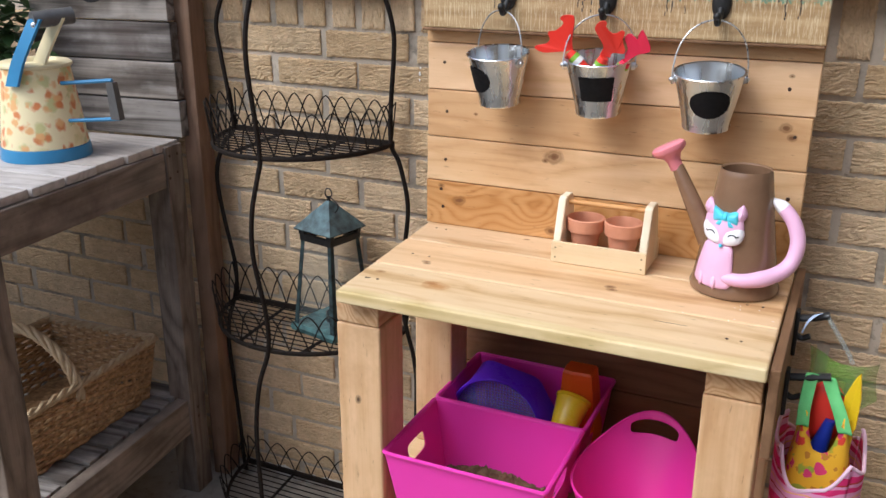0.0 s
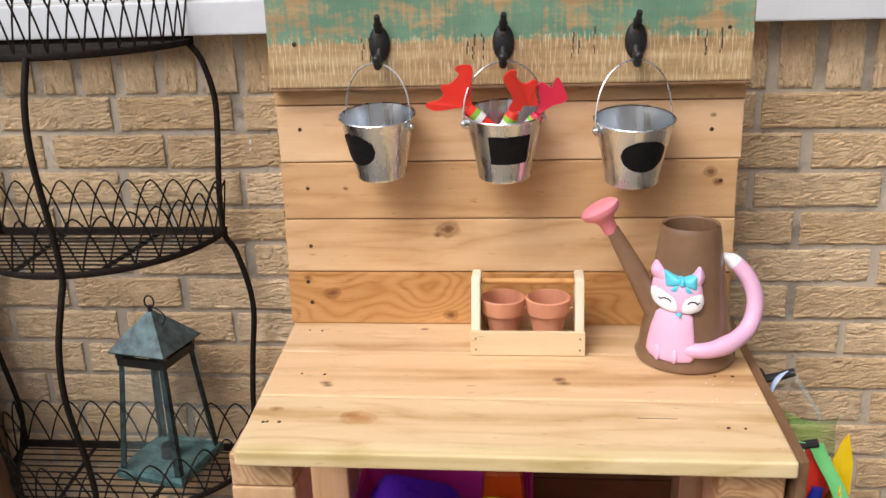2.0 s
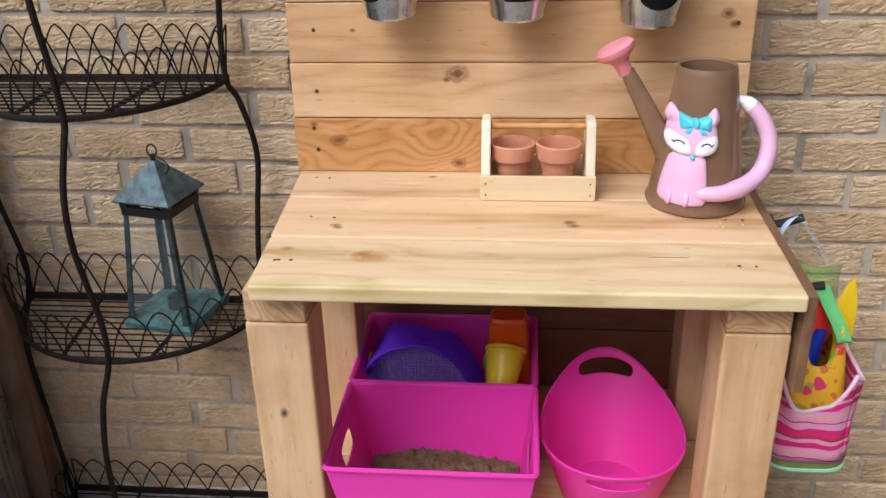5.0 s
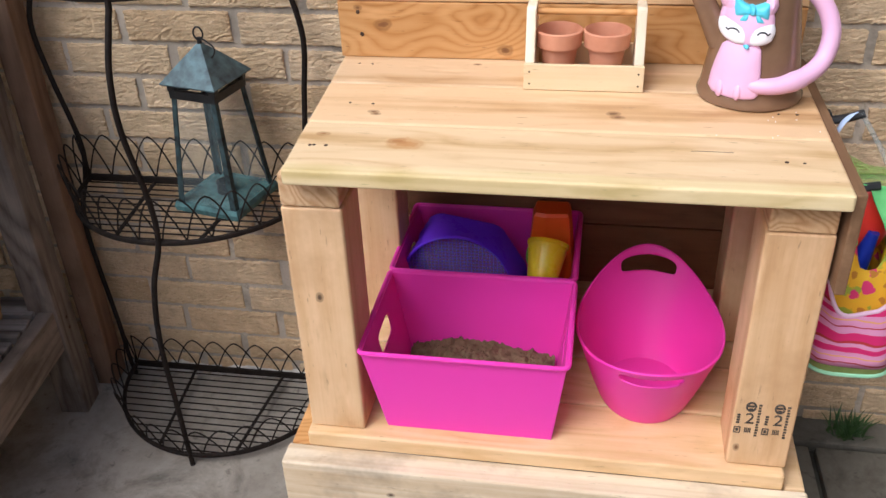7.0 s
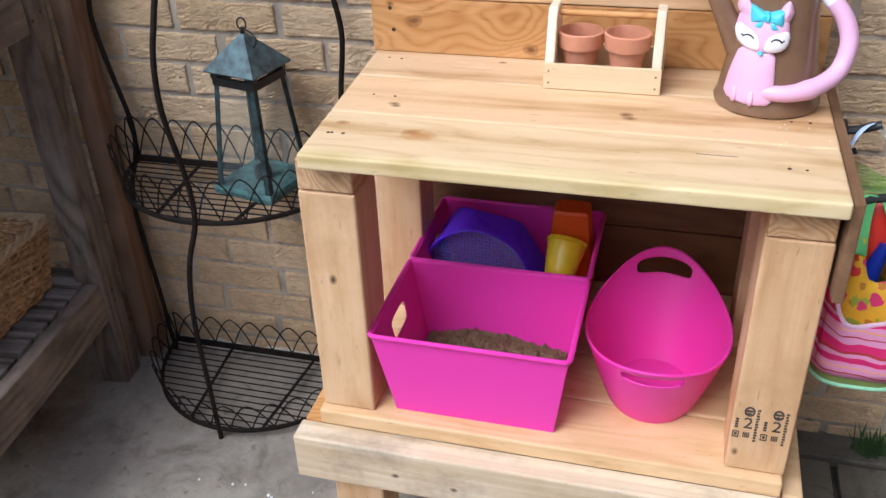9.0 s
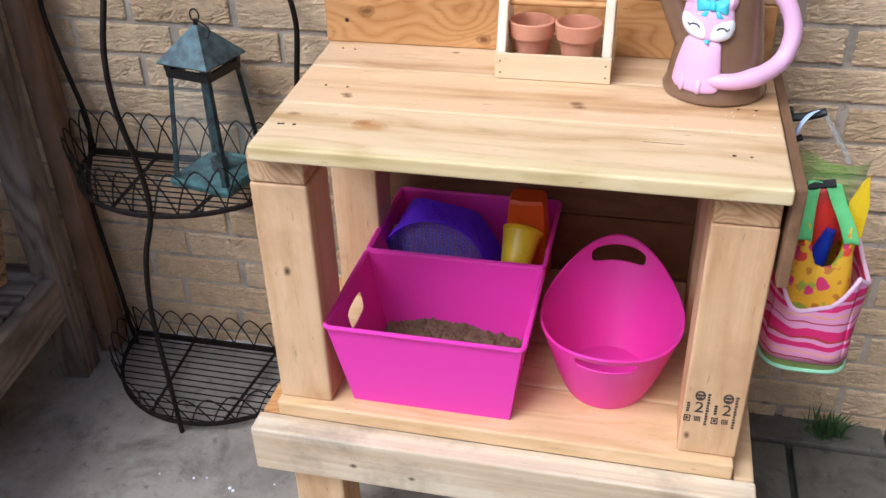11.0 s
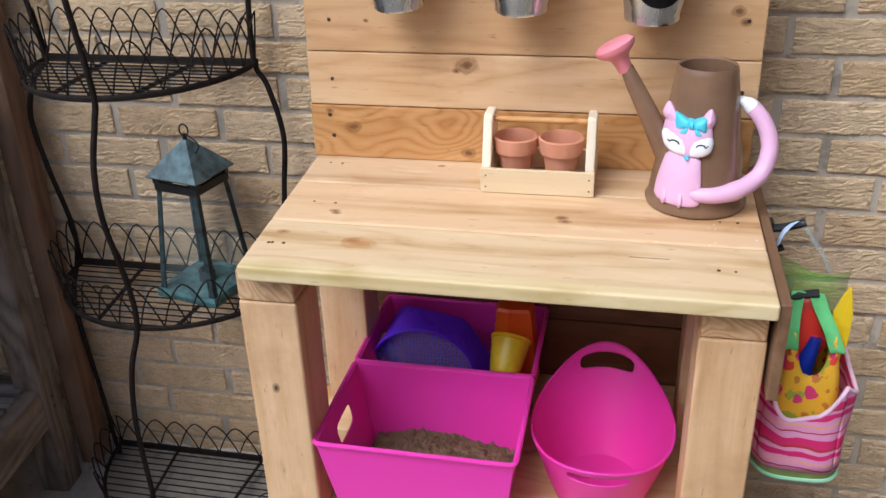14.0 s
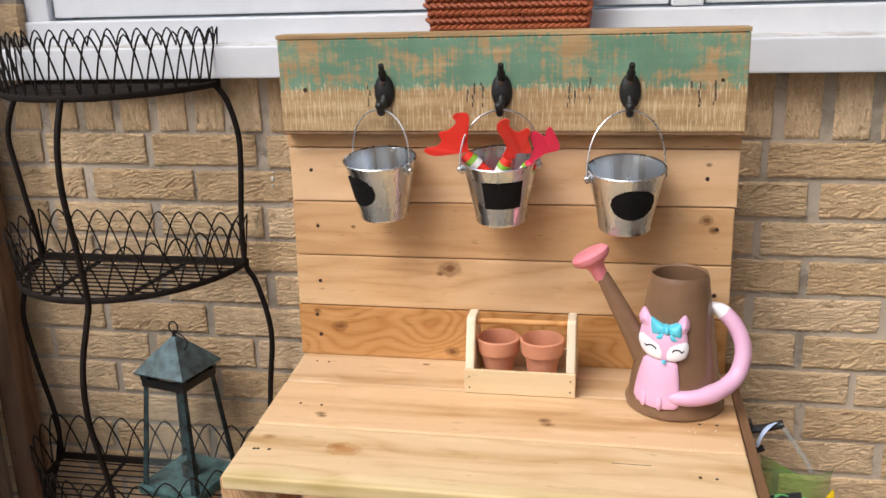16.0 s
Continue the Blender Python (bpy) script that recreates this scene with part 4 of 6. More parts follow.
# toy hand tools standing in the middle pail
def tool(name, label, foot, top, head_mat, teeth, turn, wide=0.03, cup=0.006):
    foot, top = Vector(foot), Vector(top)
    d = (top - foot).normalized()
    t = thing(name, foot, label, "hand tool", "toy tools in the pail")
    neck = foot + d * (top - foot).length * 0.60
    part("handle", tube([foot, foot + (neck - foot) * 0.3, foot + (neck - foot) * 0.9, neck], [0.007, 0.010, 0.011, 0.009], 12), head_mat, t, "", True)
    for a, b, m in ((0.78, 0.88, M_greenband), (0.66, 0.78, M_whitep)):
        part("band", tube([foot + (neck - foot) * a, foot + (neck - foot) * b], 0.0122, 14), m, t, "", True)
    side = d.cross(Vector((math.sin(radians(turn)), -math.cos(radians(turn)), 0.15))).normalized()
    nrm = side.cross(d)
    L = (top - neck).length * 1.10
    if teeth == 2:  # broad curved rake
        out = [(-0.04, 0.06), (-0.36, 0.23), (-0.92, 0.55), (-1.05, 0.82), (-0.88, 0.84), (-0.54, 0.68), (-0.24, 0.68), (-0.12, 0.83), (0.02, 0.85), (0.25, 0.74), (0.66, 0.7), (0.82, 0.75), (0.82, 0.86), (1.03, 0.88), (1.36, 0.68), (1.27, 0.53), (0.83, 0.33), (0.42, 0.14), (0.21, -0.02)]
    elif teeth == 1:  # shovel with a scalloped lip
        out = [(-0.23, 0.0), (-0.23, 0.26), (-0.44, 0.41), (-0.96, 0.68), (-1.0, 0.88), (-0.84, 1.04), (-0.63, 1.04), (-0.56, 0.9), (-0.27, 0.8), (-0.04, 0.82), (0.15, 1.0), (0.33, 0.97), (0.42, 0.72), (0.77, 0.4), (0.27, 0.24), (0.27, 0.06)]
    else:  # scoop with three fingers
        out = [(-0.06, -0.11), (-0.3, 0.21), (-0.37, 0.42), (-0.84, 0.67), (-0.79, 0.89), (-0.51, 0.91), (-0.27, 0.91), (-0.38, 1.06), (-0.4, 1.29), (-0.2, 1.27), (0.38, 1.04), (0.58, 0.82), (0.23, 0.48), (0.11, 0.22)]
    out = [(p.x, p.y) for p in curve([(u, v, 0) for u, v in out], 3)]
    bm = prism(out, lambda u, v, w: neck + side * (u * wide) + d * (v * L) + nrm * (w - cup * math.cos(min(1.5, abs(u))) + cup * 1.6 * max(0, v - 0.8)), 0.004)
    part("head", bm, head_mat, t)


tool("toy_rake", "red plastic toy rake with a lime banded handle", (0.432, -0.262, 1.332), (0.320, -0.278, 1.435), M_red, 2, -12, 0.042)
tool("toy_fork", "red plastic toy fork with a white banded handle", (0.405, -0.282, 1.315), (0.468, -0.300, 1.440), M_red, 1, 22, 0.042)
tool("toy_scoop", "crimson plastic toy scoop leaning in the pail", (0.440, -0.268, 1.325), (0.513, -0.286, 1.420), M_crimson, 0, 16, 0.038)

# ---- little tool box with two clay pots ----
caddy = thing("wooden_caddy", (0.463, -0.27, 0.966), "small pale wooden caddy on the worktop, holding two clay pots", "wooden box")
CY0, CY1 = -0.327, -0.213
for x0 in (0.366, 0.547):
    prof = [(CY0 + 0.004, 0.967), (CY1 - 0.004, 0.967), (CY1 - 0.004, 1.012), (CY1 - 0.030, 1.094), (CY1 - 0.036, 1.099), (CY0 + 0.036, 1.099), (CY0 + 0.030, 1.094), (CY0 + 0.004, 1.012)]
    bm = prism(prof, lambda u, v, w, x0=x0: (x0 + w, u, v), 0.0155)
    bmesh.ops.bevel(bm, geom=list(bm.edges), offset=0.0015, segments=2, affect="EDGES")
    part("end_panel", bm, M_boxend, caddy)
part("front_panel", box(0.3645, 0.564, CY0 - 0.004, CY0 + 0.0035, 0.967, 1.012, 0.0015), M_box, caddy)
part("back_panel", box(0.3645, 0.564, CY1 - 0.0035, CY1 + 0.004, 0.967, 1.012, 0.0015), M_box, caddy)
part("bottom_panel", box(0.382, 0.5465, CY0 + 0.004, CY1 - 0.004, 0.967, 0.974, 0.001), M_box, caddy)
part("dowel", tube([(0.3815, -0.27, 1.084), (0.547, -0.27, 1.084)], 0.0055, 12), M_orange, caddy, "", True)
for x in (0.374, 0.555):
    for z in (0.978, 0.999):
        part("nail", disc((x, CY0 - 0.0042, z), (0, -1, 0), 0.0016, 0.0006, 8), M_nail, caddy)
for x in (0.4195, 0.5005):
    pot = thing("clay_pot", (x, -0.27, 0.9745), "small terracotta flower pot in the wooden caddy", "flower pot", "clay pots")
    part("pot_body", lathe([(0.020, 0.0), (0.0240, 0.0), (0.0325, 0.052), (0.0385, 0.053), (0.0405, 0.079), (0.0375, 0.081), (0.0350, 0.079), (0.031, 0.055), (0.022, 0.006), (0.006, 0.006)],
                           (x, -0.27, 0.9745), 40, None, 1, 1, True, True), M_terra, pot, "", True)

# ---- brown watering can with a pink animal relief ----
can = thing("watering_can", (0.735, -0.317, 0.966), "brown plastic watering can with pink animal relief and tail handle", "watering can")
CX, CYc, CZ = 0.735, -0.317, 0.966


def can_r(h):
    f = max(0.0, h / 0.238)
    return 0.084 - 0.036 * f ** 0.9


prof = [(0.078, 0.0), (0.083, 0.003), (0.0845, 0.010)] + [(can_r(h), h) for h in np.linspace(0.02, 0.228, 12)] + [(0.0485, 0.234), (0.0465, 0.239), (0.0435, 0.236), (0.044, 0.220)] + \
       [(can_r(h) - 0.004, h) for h in (0.16, 0.08, 0.02)] + [(0.02, 0.008)]
part("can_body", lathe(prof, (CX, CYc, CZ), 48, None, 1, 1, True, True), M_canbrown, can, "", True)
part("spout", tube(curve([(0.680, -0.325, 1.055), (0.650, -0.322, 1.115), (0.622, -0.315, 1.165), (0.606, -0.310, 1.194)], 6), [0.020 - 0.0005 * k for k in range(19)], 16), M_canbrown, can, "", True)
rose_dir = Vector((-0.46, 0.02, 0.88)).normalized()
r0 = Vector((0.606, -0.310, 1.188))
part("rose", tube([r0 + rose_dir * d for d in (0, 0.018, 0.027, 0.034, 0.040, 0.047, 0.052, 0.053)], [0.0125, 0.0135, 0.0175, 0.0285, 0.0335, 0.0335, 0.028, 0.020], 28), M_rosepink, can, "pink sprinkler rose", True)
tail = curve([(0.705, -0.380, 1.010), (0.736, -0.394, 1.009), (0.770, -0.392, 1.011), (0.808, -0.372, 1.020), (0.834, -0.352, 1.040), (0.842, -0.340, 1.078), (0.830, -0.330, 1.114), (0.806, -0.323, 1.140), (0.781, -0.320, 1.152)], 6)
rs = [min(0.0105 + 0.0003 * k, 0.0148) + 0.0012 * math.exp(-((k - 15) / 1.3) ** 2) - 0.0022 * (k / len(tail)) ** 2 for k in range(len(tail))]
part("handle", tube(tail[:-7], rs[:-7], 18), M_canpink, can, "pink tail-shaped handle", True)
part("handle_tip", tube(tail[-8:], [rs[-8] * 0.99, rs[-8] * 0.95, rs[-8] * 0.88, 0.0098, 0.0084, 0.0068, 0.0048, 0.002], 18), M_face, can, "white tip", True)


def surf_y(x, z, out=0.0):
    r = can_r(z - CZ) + out
    return CYc - math.sqrt(max(0.0004, r * r - (x - CX) ** 2))


def relief(name, cx, cz, rx, rz, out, material, shape=None, label="", parent=None):
    """A soft raised lump lying on the can's wall."""
    b2 = bmesh.new()
    bmesh.ops.create_uvsphere(b2, u_segments=36, v_segments=18, radius=1)
    for v in b2.verts:
        p = v.co.copy()
        if shape:
            p = Vector(shape(*p))
        x, z = cx + p.x * rx, cz + p.z * rz
        v.co = Vector((x, surf_y(x, z) + p.y * out, z))
    return part(name, b2, material, parent or can, label, True)


def slab(k, flat=0.5):
    """Bends the unit ball into a flat pillow; k from 0, round, to 1, square."""
    def f(x, y, z):
        r = math.hypot(x, z)
        if r < 1e-6:
            return (x, math.copysign(abs(y) ** flat, y), z)
        g = (r / max(abs(x), abs(z))) ** k
        return (x * g, math.copysign(abs(y) ** flat, y), z * g)
    return f


def taper(k, top, bottom, lean=0.0):
    f = slab(k)

    def g(x, y, z):
        x, y, z = f(x, y, z)
        return (x * (bottom + (top - bottom) * (z + 1) / 2) + lean * z, y, z)
    return g


relief("animal_body", 0.7035, 1.030, 0.034, 0.043, 0.0095, M_canpink, taper(0.8, 0.82, 1.16, 0.10), "raised pink animal body")
for dx in (-0.020, 0.006):
    relief("paw", 0.699 + dx, 1.000, 0.0065, 0.016, 0.0122, M_canpink)
HX, HZ = 0.7105, 1.099
head = relief("animal_head", HX, HZ, 0.0395, 0.029, 0.0135, M_canpink, taper(0.55, 1.0, 0.95), "raised pink animal head")
for s in (-1, 1):
    ear = relief("ear", HX + s * 0.030, HZ + 0.032, 0.0112, 0.0168, 0.0125, M_canpink, lambda x, y, z, s=s: (x * (1 - 0.45 * max(0, z)) + s * 0.18 * z, y, z), "", head)
    relief("inner_ear", HX + s * 0.031, HZ + 0.032, 0.0055, 0.0105, 0.0142, M_canpink, lambda x, y, z, s=s: (x * (1 - 0.5 * max(0, z)) + s * 0.18 * z, y, z), "", head)
    relief("cheek", HX + s * 0.0190, HZ - 0.009, 0.0212, 0.0178, 0.0150, M_face, lambda x, y, z, s=s, f=slab(0.3): (lambda p: (p[0], p[1], p[2] + 0.20 * s * p[0]))(f(x, y, z)), "white cheek", head)
    ex = HX + s * 0.020
    arc = [(ex + 0.0075 * math.cos(q), surf_y(ex + 0.0075 * math.cos(q), HZ - 0.006) - 0.0147, HZ - 0.010 + 0.006 * math.sin(q)) for q in np.linspace(0.2, math.pi - 0.2, 9)]
    part("eye", tube(arc, 0.0012, 6), M_black, head, "closed black eye", True)
    end = Vector(arc[0] if s > 0 else arc[-1])
    part("lash", tube([end, end + Vector((s * 0.004, 0.001, 0.0035))], 0.0009, 6), M_black, head)
relief("nose", HX, HZ - 0.029, 0.0048, 0.0040, 0.0160, M_bow, None, "small turquoise nose", head)
for s in (-1, 1):
    relief("bow_loop", HX + 0.003 + s * 0.0130, HZ + 0.025, 0.0122, 0.0102, 0.0165, M_bow, lambda x, y, z, s=s, f=slab(0.85): (lambda p: (p[0], p[1], p[2] * (0.95 + 0.45 * p[0] * s)))(f(x, y, z)), "turquoise bow", head)
    relief("bow_tail", HX + 0.003 + s * 0.010, HZ + 0.014, 0.0080, 0.0075, 0.0152, M_bow, lambda x, y, z, s=s, f=slab(0.7): (lambda p: (p[0] * (0.7 - 0.4 * p[2]) - 0.5 * s * p[2], p[1], p[2]))(f(x, y, z)), "", head)
relief("bow_knot", HX + 0.003, HZ + 0.025, 0.0045, 0.0075, 0.0185, M_bow, slab(0.6), "", head)


# ---- storage crates on the shelf ----
def crate(y0, y1, label, x0=0.119, x1=0.467, zb=0.4305, zt=0.606):
    """A tapered plastic crate: four walls, hand holes in both sides, rolled rim."""
    c = thing("storage_crate", ((x0 + x1) / 2, (y0 + y1) / 2, zb), label, "storage crate", "magenta crates")
    dx, dy, h = 0.034, 0.016, zt - zb
    th = 0.003

    def corner(a, b, v, s):
        f = 1 - v / h
        i = th * s
        xa, xb = x0 + dx * f + i, x1 - dx * 0.65 * f - i
        ya, yb = y0 + dy * f + i, y1 - dy * f - i
        return Vector((xa + (xb - xa) * a, ya + (yb - ya) * b, zb + v))
    for name, fn, w in (("side_wall", lambda u, v, s: corner(0, u, v, s), 1), ("side_wall", lambda u, v, s: corner(1, u, v, s), 1)):
        part(name, holed(fn, 1, h, (0.5, h * 0.70, 0.17, 0.021)), M_pink, c)
    for b in (0, 1):
        bm = bmesh.new()
        sides = [[bm.verts.new(corner(a, b, v, s)) for a, v in ((0, 0), (1, 0), (1, h), (0, h))] for s in (0, 1)]
        bm.faces.new(sides[0]), bm.faces.new(sides[1])
        for k in range(4):
            bm.faces.new((sides[0][k], sides[0][(k + 1) % 4], sides[1][(k + 1) % 4], sides[1][k]))
        part("end_wall", bm, M_pink, c)
    bm = bmesh.new()
    lo = [bm.verts.new(corner(a, b, 0.0, 0.5)) for a, b in ((0, 0), (1, 0), (1, 1), (0, 1))]
    hi = [bm.verts.new(corner(a, b, 0.003, 0.5)) for a, b in ((0, 0), (1, 0), (1, 1), (0, 1))]
    bm.faces.new(lo), bm.faces.new(hi)
    for k in range(4):
        bm.faces.new((lo[k], lo[(k + 1) % 4], hi[(k + 1) % 4], hi[k]))
    part("crate_floor", bm, M_pink, c)
    pts = []
    for cx, cy, q0 in ((x1 - 0.008, y1 - 0.008, 0), (x0 + 0.008, y1 - 0.008, 90), (x0 + 0.008, y0 + 0.008, 180), (x1 - 0.008, y0 + 0.008, 270)):
        for k in range(5):
            q = radians(q0 + k * 22.5)
            pts.append((cx + 0.011 * math.cos(q), cy + 0.011 * math.sin(q), zt))
    part("rim", tube(pts, 0.0043, 8, None, True), M_pink, c, "", True)
    return c


crate(-0.625, -0.376, "magenta plastic crate with hand holes, partly filled with brown sand")
crate(-0.366, -0.112, "magenta plastic crate with hand holes, filled with plastic toys")

# sand in the front crate
bm = bmesh.new()
bmesh.ops.create_grid(bm, x_segments=90, y_segments=66, size=0.5)
for v in bm.verts:
    u, w = v.co.x + 0.5, v.co.y + 0.5
    z = 0.452 + 0.020 * math.sin(math.pi * min(1, u * 1.1)) * (0.45 + 0.55 * w) + 0.009 * noise.noise((u * 5, w * 5, 2)) + 0.006 * noise.noise((u * 22, w * 17, 5)) + 0.006 * noise.noise((u * 48, w * 36, 8)) - 0.016 * max(0.0, u - 0.55)
    v.co = Vector((0.158 + u * 0.280, -0.602 + w * 0.208, z))
edge_loop = [e for e in bm.edges if e.is_boundary]
ret = bmesh.ops.extrude_edge_only(bm, edges=edge_loop)
for v in [g for g in ret["geom"] if isinstance(g, bmesh.types.BMVert)]:
    v.co.z = 0.436
solo("sand_heap", bm, M_soil, (0.30, -0.50, 0.436), "loose brown sand heaped in the magenta crate", "sand", "stuff", True)

# toys in the rear crate
sieve = thing("toy_sieve", (0.28, -0.255, 0.52), "violet plastic toy sieve standing on edge in the crate", "toy sieve")
SCX, SCZ = 0.228, 0.521
FLANGE = [(0.137, 0.560), (0.140, 0.590), (0.168, 0.636), (0.184, 0.645), (0.302, 0.624), (0.316, 0.614), (0.366, 0.530), (0.366, 0.470), (0.335, 0.438), (0.160, 0.438)]


def sieve_ring(r, y, n=64):
    """The round mouth of the sieve, flattened where it stands on the crate's floor."""
    return [(SCX + r * math.cos(2 * math.pi * k / n), y, max(0.438, SCZ + r * math.sin(2 * math.pi * k / n))) for k in range(n)]


def flange_ring(g, y, n=64):
    """The wide cornered edge behind it."""
    out = []
    for k in range(n):
        d = Vector((math.cos(2 * math.pi * k / n), math.sin(2 * math.pi * k / n)))
        far = 0.12
        for a, b in zip(FLANGE, FLANGE[1:] + FLANGE[:1]):
            a, b = Vector(a) - Vector((SCX, SCZ)), Vector(b) - Vector((SCX, SCZ))
            e = b - a
            den = d.x * e.y - d.y * e.x
            if abs(den) > 1e-9:
                t, u = (a.x * e.y - a.y * e.x) / den, (a.x * d.y - a.y * d.x) / den
                if t > 0 and -0.001 <= u <= 1.001:
                    far = t
        out.append((SCX + d.x * far * g, y, max(0.4365, SCZ + d.y * far * g)))
    return out


part("sieve_wall", loft([sieve_ring(0.106, -0.262), sieve_ring(0.109, -0.281), sieve_ring(0.112, -0.283), sieve_ring(0.115, -0.280), flange_ring(0.97, -0.216), flange_ring(1.0, -0.210), flange_ring(0.99, -0.205), flange_ring(0.90, -0.205), sieve_ring(0.106, -0.262)]), M_purple, sieve, "", True)
bm = bmesh.new()
for k in range(-14, 15):
    d = k * 0.0075
    w = math.sqrt(max(0, 0.107 ** 2 - d * d))
    for a, b in (((SCX + d, SCZ - w), (SCX + d, SCZ + w)), ((SCX - w, SCZ + d), (SCX + w, SCZ + d))):
        if b[1] > 0.445:
            tube([(a[0], -0.266, max(0.440, a[1])), (b[0], -0.266, b[1])], 0.0005, 4, bm)
part("sieve_mesh", bm, M_purple, sieve)
part("sieve_film", loft([[(p[0], -0.265, p[2]) for p in sieve_ring(0.106, 0)], [(p[0], -0.264, p[2]) for p in sieve_ring(0.106, 0)]], None, True, True), M_sievemesh, sieve, "see-through violet mesh")
part("sieve_lug", blob((0.141, -0.245, 0.572), 0.010, 0.016, 0.014, 8), M_purple, sieve, "", True)

cup = thing("toy_cup", (0.412, -0.30, 0.52), "yellow plastic toy cup tipped over in the crate", "toy cup")
cd = Vector((0.10, 0.72, 0.68)).normalized()
c0 = Vector((0.400, -0.330, 0.540))
part("cup_body", tube([c0, c0 + cd * 0.004, c0 + cd * 0.100, c0 + cd * 0.102, c0 + cd * 0.108, c0 + cd * 0.109], [0.022, 0.025, 0.039, 0.0415, 0.0415, 0.037], 32), M_yellow, cup, "", True)
mould = thing("sand_mould", (0.415, -0.20, 0.50), "orange plastic sand mould standing in the crate", "sand mould")
part("mould_body", loft([[(0.415 + a * w, -0.205 + b * w * 0.8 - (z - 0.5) * 0.12, z) for a, b in ((-1, -1), (-0.3, -1.2), (1, -1), (1.1, 0.2), (1, 1), (-1, 1), (-1.1, 0))] for z, w in
                         ((0.50, 0.045), (0.56, 0.042), (0.60, 0.040), (0.675, 0.034), (0.682, 0.030))], None, True, True), M_orangep, mould)
part("mould_rib", tube([(0.402, -0.252, 0.56), (0.400, -0.250, 0.665)], 0.005, 8), M_orangep, mould, "", True)
leafy = thing("toy_shovel", (0.36, -0.24, 0.50), "green plastic toy shovel lying in the crate", "toy shovel")
part("blade", blob((0.376, -0.22, 0.562), 0.012, 0.012, 0.028, 10), M_greenp, leafy, "", True)

# ---- oval tub with two hand holes ----
tub = thing("oval_tub", (0.603, -0.44, 0.4305), "hot pink oval plastic tub with hand holes, empty", "tub")
TX, TY = 0.605, -0.452


def tub_at(q, f):
    """A place on the tub's wall: angle q, height f from 0 at the foot to 1 at the rim, which rises at both ends."""
    e = abs(math.sin(q)) ** 3
    rim = 0.146 + (0.056 if math.sin(q) > 0 else 0.020) * e
    a = 0.078 + 0.049 * f ** 0.85
    b = 0.092 + (0.070 + 0.022 * (math.sin(q) > 0)) * f ** 0.9
    return (TX + a * math.cos(q), TY + b * math.sin(q), 0.4305 + rim * f)


bm = bmesh.new()
N, MV = 192, 60


def hole_pull(k, j):
    """Whether a place of the wall lies in a hand hole, and the nearest place on the hole's rounded edge."""
    for mid in (48, 144):
        du, dv = (k - mid) / 13.5, (j - 51 - 0.012 * (k - mid) ** 2) / 4.2
        g = (abs(du) ** 4 + abs(dv) ** 4) ** 0.25
        if 0 < g < 1.6:
            return g, mid + (k - mid) / g, 51 + 0.012 * ((k - mid) / g) ** 2 + dv * 4.2 / g
    return 2.0, k, j


gridv = [[None if hole_pull(k, j)[0] < 0.93 else bm.verts.new(tub_at(2 * math.pi * k / N, j / MV)) for k in range(N)] for j in range(MV + 1)]
for j in range(MV):
    for k in range(N):
        quad = (gridv[j][k], gridv[j][(k + 1) % N], gridv[j + 1][(k + 1) % N], gridv[j + 1][k])
        if None not in quad:
            bm.faces.new(quad)
bm.faces.new([gridv[0][k] for k in range(N)])
for j in range(1, MV):
    for k in range(N):
        if gridv[j][k] and gridv[j][k].is_boundary:
            g, ku, ju = hole_pull(k, j)
            gridv[j][k].co = tub_at(2 * math.pi * ku / N, ju / MV)
bmesh.ops.delete(bm, geom=[v for v in bm.verts if not v.link_faces], context="VERTS")
part("tub_wall", bm, M_pinktub, tub, "", True, 0.003)
part("rim", tube([tub_at(2 * math.pi * k / 96, 1.0) for k in range(96)], 0.0029, 8, None, True), M_pinktub, tub, "", True)

# ---- garden tote hanging from the side hooks ----
bag = thing("garden_tote", (0.945, -0.43, 0.55), "striped pink canvas garden tote hung by green straps, holding toy tools", "tote bag")
BX, BY = 0.933, -0.425


def bag_ring(z, wx, wy, n=36, p=0.55, wob=0.0):
    out = []
    for k in range(n):
        q = 2 * math.pi * k / n
        c, s = math.cos(q), math.sin(q)
        w = 1 + wob * math.sin(5 * q + z * 40)
        out.append((BX + wx * w * math.copysign(abs(c) ** p, c), BY + wy * w * math.copysign(abs(s) ** p, s), z))
    return out


part("bag_base", loft([bag_ring(0.548, 0.066, 0.085), bag_ring(0.552, 0.071, 0.092), bag_ring(0.568, 0.072, 0.094), bag_ring(0.590, 0.069, 0.09)], None, True), M_bagbase, bag, "olive canvas base", True, 0.002)
part("piping", tube(bag_ring(0.552, 0.072, 0.093), 0.004, 8, None, True), M_baglip, bag, "mint piping", True)
rows = []
for j in range(8):
    f, row = j / 7, []
    for k in range(48):
        q = 360 * k / 48
        dip = max(max(0.0, 1 - abs(q - 270) / 40), max(0.0, 1 - abs(q - 90) / 40), max(0.0, 1 - abs((q + 180) % 360 - 180) / 40) * 0.6, max(0.0, 1 - abs(q - 180) / 40) * 0.6)
        z = 0.575 + (0.812 - 0.075 * math.sin(dip * math.pi / 2) ** 1.5 - 0.575) * f
        wx, wy = 0.063 - 0.024 * f ** 1.5, 0.082 - 0.026 * f ** 1.5
        cs, sn = math.cos(radians(q)), math.sin(radians(q))
        w = 1 + 0.02 * math.sin(5 * radians(q) + z * 40)
        row.append((BX + wx * w * math.copysign(abs(cs) ** 0.55, cs), BY + wy * w * math.copysign(abs(sn) ** 0.55, sn), z))
    rows.append(row)
part("bag_wall", loft(rows), M_fruit, bag, "yellow fruit-print lining", True, 0.002)


